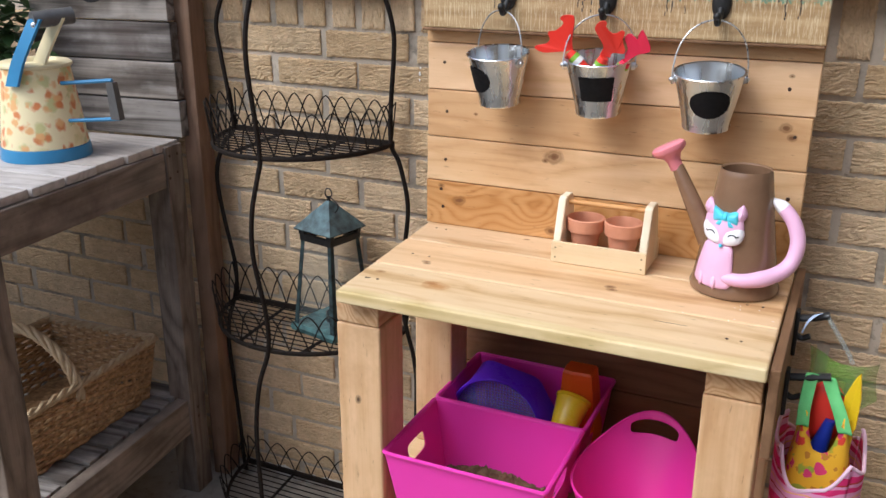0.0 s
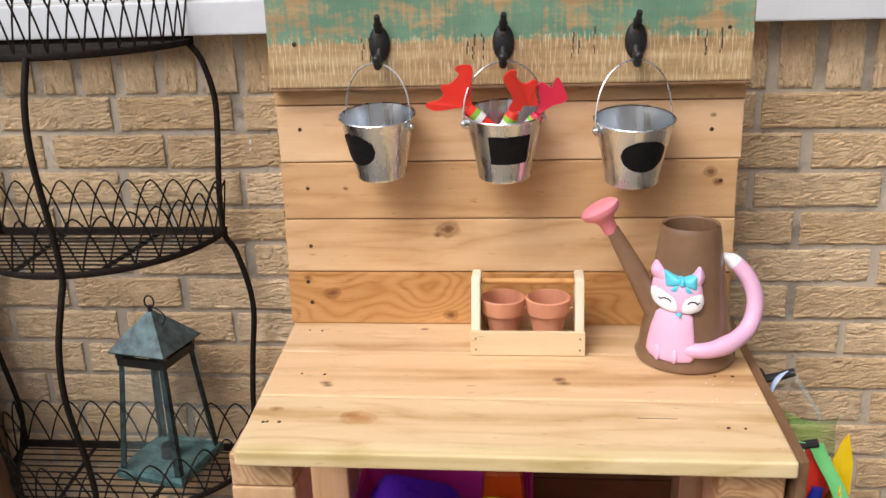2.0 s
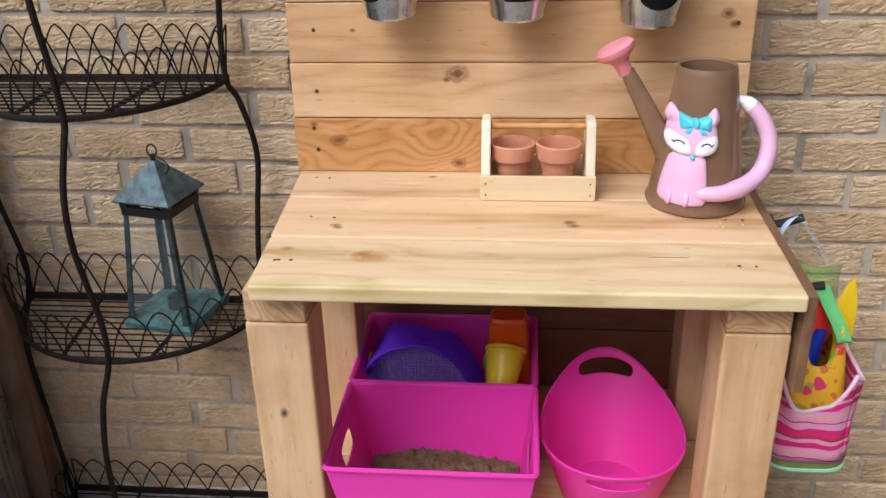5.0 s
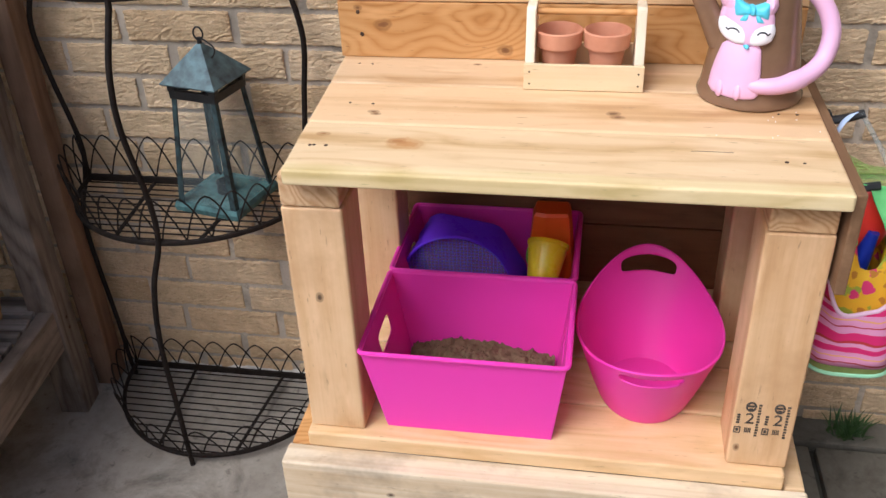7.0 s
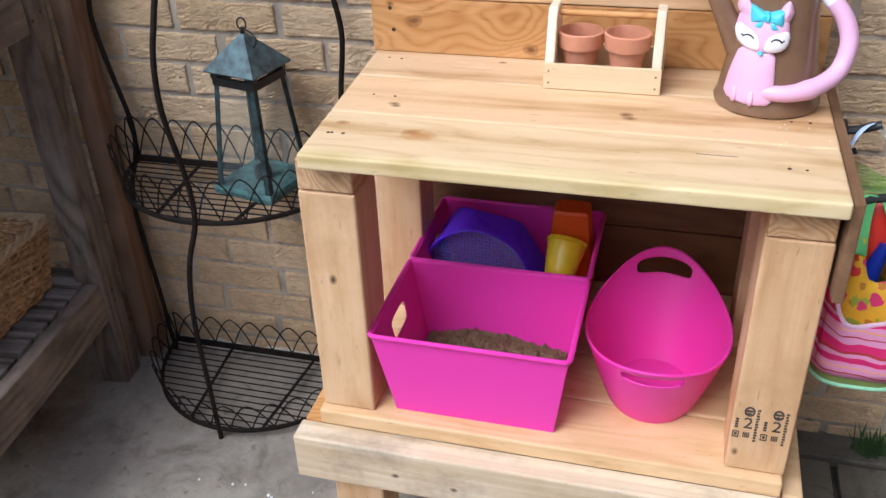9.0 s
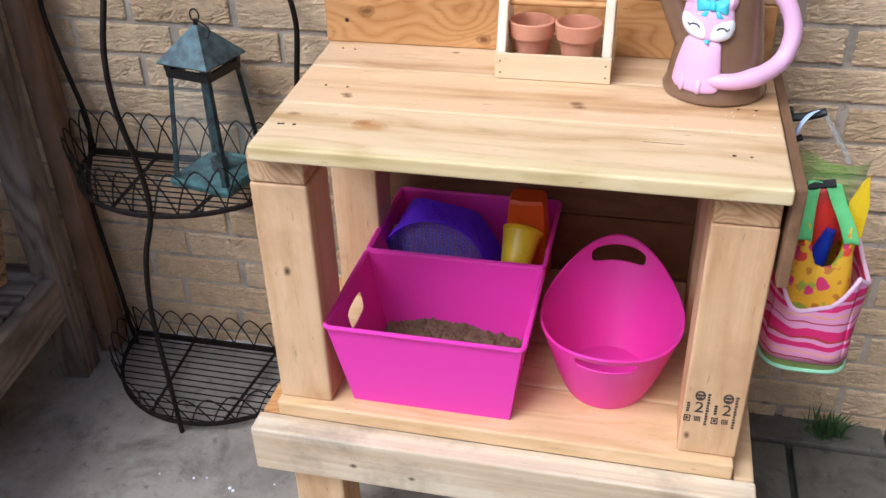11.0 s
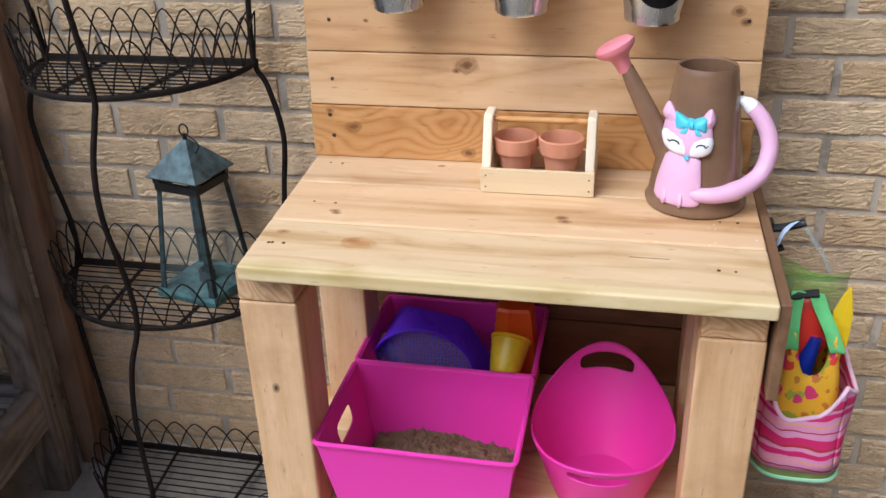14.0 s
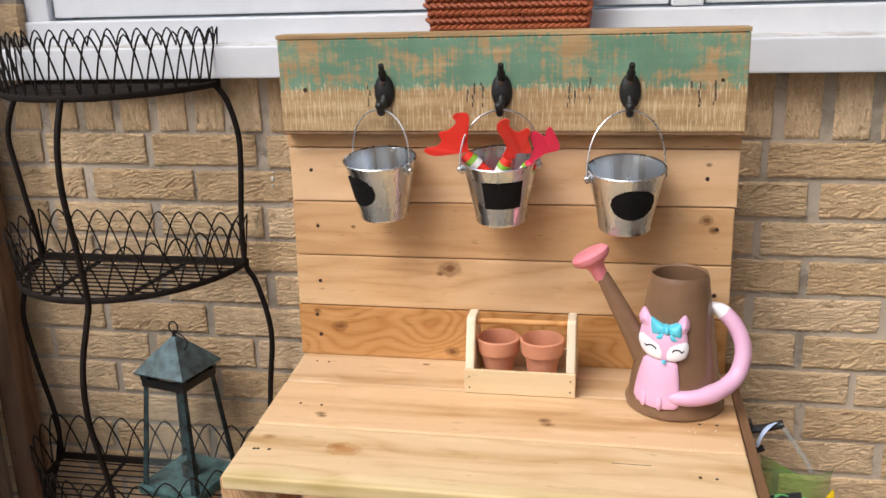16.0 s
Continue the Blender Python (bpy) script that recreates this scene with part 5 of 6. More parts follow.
def pocket(q0, q1, zt, sag, wx, wy, n=18):
    """An outer pocket: a strip of the bag's side with a sagging bound edge. Angles in degrees."""
    rows = []
    for j in range(9):
        f = j / 8
        row = []
        for k in range(n + 1):
            u = k / n
            q = radians(q0 + (q1 - q0) * u)
            top = zt - sag * math.sin(math.pi * u) ** 1.4
            z = 0.572 + (top - 0.572) * f
            bulge = 1.0 + 0.05 * math.sin(math.pi * u) * f + 0.018 * math.sin(9 * u + 5 * f)
            c, s = math.cos(q), math.sin(q)
            row.append((BX + wx * bulge * math.copysign(abs(c) ** 0.6, c), BY + wy * bulge * math.copysign(abs(s) ** 0.6, s), z))
        rows.append(row)
    pk = part("pocket", loft(rows, wrap=False), M_stripe, bag, "striped canvas pocket", True, 0.003)
    part("binding", tube(rows[-1], 0.0036, 8), M_trim, pk, "pale pink binding", True)


pocket(214, 304, 0.744, 0.066, 0.074, 0.098)
pocket(304, 390, 0.738, 0.022, 0.073, 0.097)
pocket(145, 218, 0.746, 0.010, 0.074, 0.098)
pocket(35, 145, 0.715, 0.03, 0.074, 0.098)


def strap(pts, w, name="strap", material=None, label=""):
    """A flat band along pts, its width along y."""
    c = curve(pts, 6)
    rows = [[p + Vector((dx, dy, 0)) for dx, dy in ((-w / 2, -0.004), (0, 0), (w / 2, -0.004))] for p in c]
    return part(name, loft(rows, wrap=False), material or M_strap, bag, label, True, 0.0016)


for y, top in ((-0.480, -0.452), (-0.372, -0.438)):
    strap([(0.897, y, 0.785), (0.896, y * 0.6 + top * 0.4, 0.815), (0.898, top, 0.845), (0.901, -0.445, 0.874)], 0.021)
    strap([(0.968, y, 0.785), (0.956, y * 0.6 + top * 0.4, 0.815), (0.940, top, 0.845), (0.928, -0.445, 0.872)], 0.024)
part("watermelon_toy", blob((0.930, -0.42, 0.790), 0.038, 0.018, 0.062, 10), M_red, bag, "red toy standing in the tote", True)
part("tool_grip", tube([(0.928, -0.440, 0.72), (0.942, -0.440, 0.785)], [0.017, 0.009], 12), M_bluep, bag, "blue toy grip", True)
shovel = thing("toy_spade", (1.0, -0.40, 0.66), "yellow plastic toy spade standing in the tote pocket", "toy spade")
sp0, sp1 = Vector((0.968, -0.452, 0.69)), Vector((0.973, -0.446, 0.800))
part("handle", tube([sp0, sp1], [0.011, 0.010], 12), M_yellow, shovel, "", True)
spd = (sp1 - sp0).normalized()
part("blade", prism([(-0.4, 0), (-1, 0.25), (-0.95, 0.7), (-0.3, 1.05), (0.2, 1.2), (0.9, 0.75), (1, 0.2), (0.4, 0)],
                    lambda u, v, w: sp1 + Vector((0.75, -0.55, 0)).normalized() * (u * 0.017) + spd * (v * 0.10 - 0.03) + Vector((-0.3, -0.9, 0)) * (w + 0.006 * u * u), 0.004), M_yellow, shovel)
net = thing("mesh_sieve_net", (0.99, -0.30, 0.80), "sheer green mesh toy hung by a clear vinyl strap", "toy net")
rows = []
for j in range(9):
    f = j / 8
    rows.append([(0.888 + 0.130 * k / 10 + 0.006 * math.sin(k + 3 * f), -0.30 - 0.05 * math.sin(math.pi * k / 10) + 0.02 * f, 0.866 - 0.015 * (k / 10) - 0.125 * f * (0.7 + 0.3 * math.sin(math.pi * k / 10))) for k in range(11)])
part("net", loft(rows, wrap=False), M_net, net, "", True)
c = curve([(0.909, -0.350, 0.952), (0.932, -0.350, 0.918), (0.955, -0.35, 0.884), (0.966, -0.35, 0.862)], 8)
part("strap", loft([[p + Vector((dx, dy, 0.3 * dx)) for dx, dy in ((-0.004, 0), (0, -0.001), (0.004, 0))] for p in c], wrap=False), M_vinyl, net, "clear vinyl strap", True, 0.0015)
part("band", tube(curve([(0.872, -0.362, 0.915), (0.880, -0.362, 0.938), (0.891, -0.358, 0.950), (0.902, -0.352, 0.954)], 6), [0.009] * 10 + [0.008, 0.0075, 0.007, 0.006, 0.005, 0.004, 0.004, 0.003, 0.003], 8, None, False, 0.2), M_blueband, net, "pale blue band", True)

# ---- half-round iron plant stand ----
rack = thing("plant_stand", (-0.41, -0.18, 0), "tall dark iron half-round plant stand with four wire tiers", "plant stand")
BACK = -0.040
TIERS = ((0.030, 0.290, 0.310, 0.085), (0.595, 0.280, 0.270, 0.105), (1.107, 0.244, 0.275, 0.105), (1.495, 0.218, 0.250, 0.108))
RX = -0.408


def rim_point(a, d, q):
    """The half-round rim of a tier: q runs from 0 (right) to pi (left)."""
    return Vector((RX + a * math.cos(q), BACK - d * math.sin(q), 0))


for n_t, (z, a, d, gh) in enumerate(TIERS):
    front = [rim_point(a, d, math.pi * k / 40) + Vector((0, 0, z)) for k in range(41)]
    part("rim", tube(front, 0.0052, 8, None, False, 1.3), M_iron, rack, "", True)
    part("rim", box(RX - a - 0.006, RX + a + 0.006, BACK - 0.004, BACK + 0.004, z - 0.007, z + 0.010, 0.002), M_iron, rack)
    rows = int(d / 0.023)
    for k in range(1, rows + 1):
        y = BACK - k * d / (rows + 0.6)
        hw = a * math.sqrt(max(0.0, 1 - ((BACK - y) / d) ** 2))
        part("shelf_wire", tube([(RX - hw, y, z + 0.001), (RX + hw, y, z + 0.001)], 0.0019, 5), M_iron, rack, "", True)
    for fx in (-0.42, 0.42):
        x = RX + fx * a
        part("cross_bar", tube([(x, BACK, z - 0.005), (x * 0.7 + RX * 0.3 + fx * a * 0.1, BACK - d * math.sqrt(1 - fx * fx) * 0.98, z - 0.005)], 0.0045, 6), M_iron, rack, "", True)
    # gallery of overlapping wire arches round the front and along the back
    arc_n = 17 if n_t != 3 else 24
    qs = [math.pi * k / arc_n for k in range(arc_n + 1)]
    for k in range(-1, arc_n):
        pts = []
        for j in range(13):
            f = j / 12
            q = (k + 2 * f) * math.pi / arc_n
            q = min(math.pi, max(0.0, q))
            p = rim_point(a, d, q)
            h = (1 - abs(2 * f - 1) ** 1.7) * gh
            flare = 1 + 0.05 * h / gh
            pts.append(Vector((RX + (p.x - RX) * flare, BACK + (p.y - BACK) * flare, z + 0.004 + h)))
        part("wire_arch", tube(pts, 0.0019, 5), M_iron, rack, "", True)
    bn = 10 if n_t != 3 else 13
    for k in range(-1, bn):
        pts = []
        for j in range(13):
            f = j / 12
            x = min(1, max(0, (k + 2 * f) / bn))
            h = (1 - abs(2 * f - 1) ** 1.7) * gh
            pts.append((RX + a * (1 - 2 * x), BACK + 0.002, z + 0.006 + h))
        part("wire_arch", tube(pts, 0.0019, 5), M_iron, rack, "", True)
left = [(-0.706, 0.0), (-0.712, 0.055), (-0.716, 0.17), (-0.733, 0.42), (-0.724, 0.52), (-0.698, 0.597), (-0.686, 0.69), (-0.716, 0.85), (-0.728, 0.97), (-0.696, 1.06), (-0.658, 1.107),
        (-0.666, 1.20), (-0.684, 1.32), (-0.690, 1.39), (-0.664, 1.46), (-0.636, 1.495)]
right = [(-0.110, 0.0), (-0.106, 0.055), (-0.104, 0.17), (-0.096, 0.42), (-0.104, 0.52), (-0.124, 0.597), (-0.140, 0.69), (-0.130, 0.82), (-0.117, 0.95), (-0.140, 1.06), (-0.163, 1.107),
         (-0.163, 1.20), (-0.153, 1.32), (-0.152, 1.39), (-0.170, 1.46), (-0.195, 1.495)]
for side in (left, right):
    pts = curve([(x, BACK - 0.006, z) for x, z in side], 6)
    part("post", tube(pts, 0.0060, 10), M_iron, rack, "", True)
frontp = [(-0.412, -0.352, 0.0), (-0.414, -0.351, 0.055), (-0.418, -0.347, 0.16), (-0.422, -0.345, 0.36), (-0.410, -0.335, 0.50), (-0.390, -0.313, 0.597), (-0.386, -0.318, 0.70), (-0.398, -0.338, 0.86), (-0.394, -0.338, 0.97),
          (-0.382, -0.322, 1.06), (-0.376, -0.315, 1.107), (-0.378, -0.322, 1.20), (-0.386, -0.330, 1.33), (-0.386, -0.322, 1.42), (-0.384, -0.296, 1.495)]
part("post", tube(curve(frontp, 6), 0.0062, 10), M_iron, rack, "", True)

# ---- patinated lantern on the second tier ----
LB = Vector((-0.312, -0.118, 0.600))
lantern = thing("lantern", LB, "weathered copper lantern with turquoise patina and open sides", "lantern")
la = radians(-13)


def lq(u, v, z, h):
    """A corner direction (u, v) of a square of half width h turned like the lantern."""
    return (LB.x + h * (u * math.cos(la) - v * math.sin(la)), LB.y + h * (u * math.sin(la) + v * math.cos(la)), z)


SQ = ((-1, -1), (1, -1), (1, 1), (-1, 1))


def square_loft(levels, **kw):
    return loft([[lq(u, v, z, h) for u, v in SQ] for z, h in levels], **kw)


part("lantern_base", square_loft([(0.600, 0.080), (0.612, 0.082), (0.622, 0.078), (0.618, 0.070)], cap0=True, cap1=True), M_verdbase, lantern, "turquoise patina tray")
for u, v in SQ:
    p0, p1 = Vector(lq(u, v, 0.618, 0.074)), Vector(lq(u, v, 0.866, 0.053))
    tang1, tang2 = Vector(lq(-u, 0, 0, 1)) - Vector(lq(0, 0, 0, 1)), Vector(lq(0, -v, 0, 1)) - Vector(lq(0, 0, 0, 1))
    tang1.z = tang2.z = 0
    bm = bmesh.new()
    rows = []
    for p, w in ((p0, 0.0135), (p1, 0.011)):
        rows.append([p + tang1 * w, p, p + tang2 * w, p + tang2 * w + tang1 * 0.003, p + tang1 * 0.003 + tang2 * 0.003, p + tang1 * w + tang2 * 0.003])
    part("corner_post", loft(rows, None, True, True), M_verd, lantern)
for (u0, v0), (u1, v1) in zip(SQ, SQ[1:] + SQ[:1]):
    pane = bmesh.new()
    pane.faces.new([pane.verts.new(lq(u * 0.97, v * 0.97, z, h)) for u, v, z, h in ((u0, v0, 0.621, 0.0735), (u1, v1, 0.621, 0.0735), (u1, v1, 0.856, 0.0535), (u0, v0, 0.856, 0.0535))])
    part("pane", pane, M_glass, lantern, "thin dusty glass", False, 0.0015)
part("top_frame", square_loft([(0.855, 0.056), (0.873, 0.056), (0.873, 0.046), (0.855, 0.046), (0.855, 0.056)]), M_hook, lantern, "blackened frame")
for u, v in SQ:
    part("roof_stud", box(-0.008, 0.008, -0.008, 0.008, 0, 0.014, 0.001, skew=lambda x, y, z, u=u, v=v: (Vector(lq(u, v, 0.872, 0.050)) + Vector((x, y, z)))), M_hook, lantern)
part("roof", square_loft([(0.886, 0.066), (0.889, 0.067), (0.925, 0.036), (0.958, 0.006), (0.960, 0.004), (0.952, 0.004), (0.888, 0.062)], cap0=True, cap1=True), M_verdroof, lantern, "grey-green pyramid roof")
apex = Vector((LB.x, LB.y, 0.958))
part("finial", tube([apex, apex + Vector((0, 0, 0.014))], 0.005, 10), M_hook, lantern, "", True)
part("ring", tube([apex + Vector((0.010 * math.cos(q), 0, 0.022 + 0.013 * math.sin(q))) for q in np.linspace(0, 2 * math.pi, 20)[:-1]], 0.0018, 8, None, True), M_hook, lantern, "", True)
part("bail", tube(curve([apex + Vector((-0.004, 0, 0.006)), apex + Vector((0.012, -0.004, 0.010)), apex + Vector((0.034, -0.010, -0.006)), apex + Vector((0.026, -0.012, -0.024)), apex + Vector((0.010, -0.010, -0.016))], 6), 0.0016, 8), M_hook, lantern, "", True)
part("candle_cup", lathe([(0.018, 0.0), (0.020, 0.002), (0.019, 0.028), (0.016, 0.028), (0.015, 0.005)], (LB.x, LB.y, 0.619), 20, None, 1, 1, True, True), M_hook, lantern, "dark candle cup", True)

# ---- weathered bench in the corner ----
old = thing("weathered_workbench", (-1.2, -0.45, 0), "old weathered grey timber workbench with slatted back and low shelf", "workbench")
# unseen left run stretched to x -2.6 to cut light under the bench
BXR = -0.760
for y0, y1 in ((-0.905, -0.815), (-0.215, -0.140)):
    part("leg", box(BXR - 0.075, BXR - (0.0 if y0 < -0.5 else 0.004), y0, y1, 0.0, 1.062 if y0 < -0.5 else 1.076, 0.004), M_greyz, old)
    part("leg", box(-2.58, -2.51, y0, y1, 0.0, 1.062, 0.004), M_greyz, old)
part("tall_post", box(-0.782, -0.732, -0.100, -0.030, 0.0, 1.85, 0.004), M_redpost, old, "reddish upright post")
part("tall_post", box(-2.58, -2.52, -0.100, -0.030, 0.0, 1.85, 0.004), M_redpost, old)
part("side_rail", box(BXR - 0.045, BXR - 0.008, -0.814, -0.216, 0.965, 1.062, 0.004), M_grey, old)
part("front_rail", box(-2.5, BXR - 0.08, -0.902, -0.865, 0.985, 1.062, 0.004), M_greyx, old)
for k in range(7):
    y0 = -0.908 + k * 0.1098
    part("top_board", box(-2.6, BXR - 0.016 + rnd.uniform(-0.006, 0.004), y0, y0 + 0.1045, 1.063, 1.085, 0.004), M_greytop, old)
for k in range(6):
    z0 = 1.087 + k * 0.1035
    part("back_slat", box(-1.22 + rnd.uniform(-0.01, 0.01), BXR - 0.002 - k * 0.004, -0.137, -0.102, z0, z0 + 0.099, 0.003), M_greyx, old)
part("shelf_rail", box(BXR - 0.050, BXR - 0.012, -0.814, -0.212, 0.205, 0.318, 0.004), M_grey, old)
part("shelf_rail", box(-2.5, BXR - 0.08, -0.900, -0.865, 0.205, 0.318, 0.004), M_greyx, old)
for k in range(8):
    y0 = -0.862 + k * 0.0905
    part("shelf_slat", box(-2.5, BXR - 0.052 + rnd.uniform(-0.006, 0.002), y0, y0 + 0.0745, 0.300, 0.322, 0.003), M_greyx, old)
for y, z in ((-0.20, 1.05), (-0.165, 1.05), (-0.205, 0.99), (-0.17, 1.00), (-0.18, 0.28), (-0.18, 0.25)):
    part("nail", disc((BXR - 0.0035, y, z), (1, 0, 0), 0.004, 0.0012), M_nail, old)

for x, z in ((-0.990, 1.446), (-0.862, 1.462)):  # wire hooks on the back slats
    pts = curve([(x + 0.030, -0.139, z + 0.095), (x + 0.030, -0.143, z + 0.035), (x + 0.018, -0.152, z + 0.006), (x - 0.004, -0.165, z), (x - 0.022, -0.174, z + 0.014), (x - 0.032, -0.176, z + 0.050)], 6)
    part("hook", tube(pts, 0.0042, 8), M_hook, old, "black wire hook", True)

swing(old, (-0.76, -0.14), 6.0)

# ---- wicker basket on the low shelf ----
basket = thing("wicker_basket", (-1.05, -0.47, 0.323), "rectangular honey wicker basket with a twisted hoop handle", "wicker basket")
KX0, KX1, KY0, KY1, KZ0, KZ1 = -1.235, -0.850, -0.72, -0.235, 0.324, 0.510


def basket_at(s, f, out=0.0):
    """A place on the basket's four walls: s runs round from 0 to 4, f from foot to rim."""
    g = 0.025 * (1 - f) - out
    xa, xb, ya, yb = KX0 + g, KX1 - g, KY0 + g, KY1 - g
    k, u = int(s) % 4, s - int(s)
    x, y = ((xa + (xb - xa) * u, ya), (xb, ya + (yb - ya) * u), (xb + (xa - xb) * u, yb), (xa, yb + (ya - yb) * u))[k]
    return Vector((x, y, KZ0 + (KZ1 - KZ0) * f))


rows_n, per = 19, 12
bm = bmesh.new()
for row in range(rows_n):
    f = (row + 0.5) / rows_n
    pts = [basket_at(s / (per * 4), f, 0.0050 * math.sin(math.pi * (s / 4 + row))) + Vector((0, 0, 0.0018 * math.sin(s * 0.7 + row * 2.3))) for s in range(16 * per)]
    tube(pts, 0.0052, 6, bm, True)
part("weave", bm, M_wicker, basket, "woven willow walls", True)
bm = bmesh.new()
for s in range(4 * per):
    tube([basket_at(s / per, 0.0), basket_at(s / per, 0.98)], 0.0032, 5, bm)
part("stakes", bm, M_wicker, basket, "", True)
part("basket_floor", box(KX0 + 0.03, KX1 - 0.03, KY0 + 0.03, KY1 - 0.03, KZ0, KZ0 + 0.010, 0.002), M_wicker, basket)
bm = bmesh.new()
for ph in range(3):
    pts = []
    for s in range(0, 161):
        p = basket_at((s % 160) / 40, 1.0)
        a = s * 0.7 + ph * 2.1
        pts.append(p + Vector((0.006 * math.cos(a), 0.006 * math.cos(a), 0.006 * math.sin(a))))
    tube(pts[:-1], 0.0062, 6, bm, True)
part("rim", bm, M_wickerpale, basket, "plaited pale rim", True)
bm = bmesh.new()
for ph in range(4):
    pts = []
    for s in range(61):
        q = math.pi * s / 60
        p = Vector(((KX0 + KX1) / 2 + (KX1 - KX0) / 2 * math.cos(q), -0.545, 0.47 + 0.175 * math.sin(q)))
        e = Vector((math.cos(q), 0, math.sin(q)))
        a = s * 0.42 + ph * math.pi / 2
        pts.append(p + e * (0.009 * math.cos(a)) + Vector((0, 0.009 * math.sin(a), 0)))
    tube(pts, 0.0068, 7, bm)
part("handle", bm, M_wickerpale, basket, "twisted pale handle", True)

swing(basket, (-0.86, -0.22), 4.0)

# ---- cream watering can on the old bench ----
ccan = thing("watering_can", (-0.985, -0.40, 1.085), "cream enamel watering can with a faded floral print and blue trim", "watering can")
QX, QY, QZ = -0.985, -0.405, 1.0855
part("base_band", lathe([(0.095, 0.0), (0.108, 0.0), (0.1085, 0.004), (0.1055, 0.030), (0.102, 0.031), (0.08, 0.02)], (QX, QY, QZ), 48, None, 1, 1, True, True), M_canblue, ccan, "blue foot band", True)
part("can_body", lathe([(0.1030, 0.031), (0.1035, 0.034), (0.094, 0.11), (0.0815, 0.215), (0.081, 0.222), (0.078, 0.222), (0.078, 0.21), (0.098, 0.034)], (QX, QY, QZ), 48, None, 1, 1, False, False), M_cream, ccan, "floral printed body", True)
part("lid", lathe([(0.083, 0.222), (0.0865, 0.225), (0.0865, 0.231), (0.080, 0.236), (0.055, 0.240), (0.050, 0.238), (0.045, 0.225)], (QX, QY, QZ), 48, None, 1, 1, True, True), M_creamplain, ccan, "cream rim", True)
ax, ay = -0.885, -0.47  # the lever arm over the top, facing the room
lever = [(-0.962, -0.490, 1.272), (-0.940, -0.482, 1.330), (-0.905, -0.470, 1.395), (-0.888, -0.462, 1.428)]
part("lever", loft([[Vector(p) + Vector((dx, dy, 0)) for dx, dy in ((-0.020, -0.012), (0.016, -0.010), (0.018, -0.004), (-0.018, -0.004))] for p in curve(lever, 4)], None, True, True), M_canblue, ccan, "blue carrying arm")
part("lever", loft([[Vector(p) + Vector((0.018 + dx, 0.05 + dy, 0)) for dx, dy in ((-0.020, -0.012), (0.016, -0.010), (0.018, -0.004), (-0.018, -0.004))] for p in curve(lever, 4)], None, True, True), M_creamplain, ccan, "cream arm")
part("grip", tube([(-0.900, -0.470, 1.425), (-0.862, -0.385, 1.432)], 0.020, 16), M_grip, ccan, "dark grip", True)
part("pivot", blob((-0.893, -0.473, 1.414), 0.008, 0.006, 0.008, 8), M_wire, ccan, "", True)
for z, x1 in ((1.272, -0.765), (1.180, -0.752)):
    part("side_bracket", tube([(QX + 0.085, QY - 0.005, z), (x1, QY + 0.025, z + 0.012)], 0.0048, 8), M_canblue, ccan, "blue bracket", True)
part("side_grip", loft([[(-0.767 + dx, QY + 0.025 + dy, 1.280) for dx, dy in ((-0.012, -0.008), (0.010, -0.008), (0.010, 0.008), (-0.012, 0.008))],
                        [(-0.758 + dx, QY + 0.025 + dy, 1.19) for dx, dy in ((-0.016, -0.009), (0.012, -0.009), (0.012, 0.009), (-0.016, 0.009))]], None, True, True), M_grip, ccan, "grey side grip")

ccan.location += Vector((0.043, -0.030, 0.0)) * U

# ---- dark leafy plant behind the can ----
plant = thing("leafy_plant", (-1.33, -0.28, 1.085), "dark green leafy plant standing on the old bench", "plant")
part("stem", tube(curve([(-1.33, -0.28, 1.086), (-1.32, -0.28, 1.22), (-1.30, -0.29, 1.42)], 5), 0.008, 8), M_darkleaf, plant, "", True)
bm = bmesh.new()
for k in range(850):
    c = Vector((-1.36 + rnd.gauss(0, 0.11), -0.27 + rnd.gauss(0, 0.06), 1.38 + rnd.gauss(0, 0.12)))
    d = Vector((rnd.uniform(-1, 1), rnd.uniform(-1, 0.6), rnd.uniform(-0.5, 0.8))).normalized()
    s = d.cross(Vector((0, 0, 1))).normalized()
    L, W = rnd.uniform(0.035, 0.07), rnd.uniform(0.012, 0.022)
    vs = [bm.verts.new(c + d * (L * a) + s * (W * b) + Vector((0, 0, -0.012 * a * a))) for a, b in ((0, 0), (0.35, 0.9), (0.7, 0.75), (1, 0), (0.7, -0.75), (0.35, -0.9))]
    bm.faces.new(vs)
part("leaves", bm, M_darkleaf, plant, "", False, 0.0008)

# ---- weed at the foot of the wall and flecks on the concrete ----
weed = thing("weed", (1.125, -0.048, 0.0), "small green weed growing from the paving joint", "weed")
bm = bmesh.new()
for k in range(95):
    q = rnd.uniform(0, 2 * math.pi)
    reach, h = rnd.uniform(0.008, 0.055), rnd.uniform(0.035, 0.115)
    w = rnd.uniform(0.0018, 0.0042)
    root = Vector((1.125 + rnd.gauss(0, 0.016), -0.048 + rnd.gauss(0, 0.009), -0.02))
    sx = Vector((-math.sin(q), math.cos(q), 0)) * w
    blade = []
    for f in (0.0, 0.35, 0.7):
        c = root + Vector((math.cos(q) * reach * f ** 1.7, math.sin(q) * reach * 0.7 * f ** 1.7, h * (f - 0.22 * f * f)))
        blade.append((bm.verts.new(c - sx * (1 - 0.4 * f)), bm.verts.new(c + sx * (1 - 0.4 * f))))
    tip = bm.verts.new(root + Vector((math.cos(q) * reach, math.sin(q) * reach * 0.7, h * 0.80)))
    for p0, p1 in zip(blade, blade[1:]):
        bm.faces.new((p0[0], p0[1], p1[1], p1[0]))
    bm.faces.new((blade[-1][0], blade[-1][1], tip))
part("leaves", bm, M_leaf, weed, "", False, 0.0006)
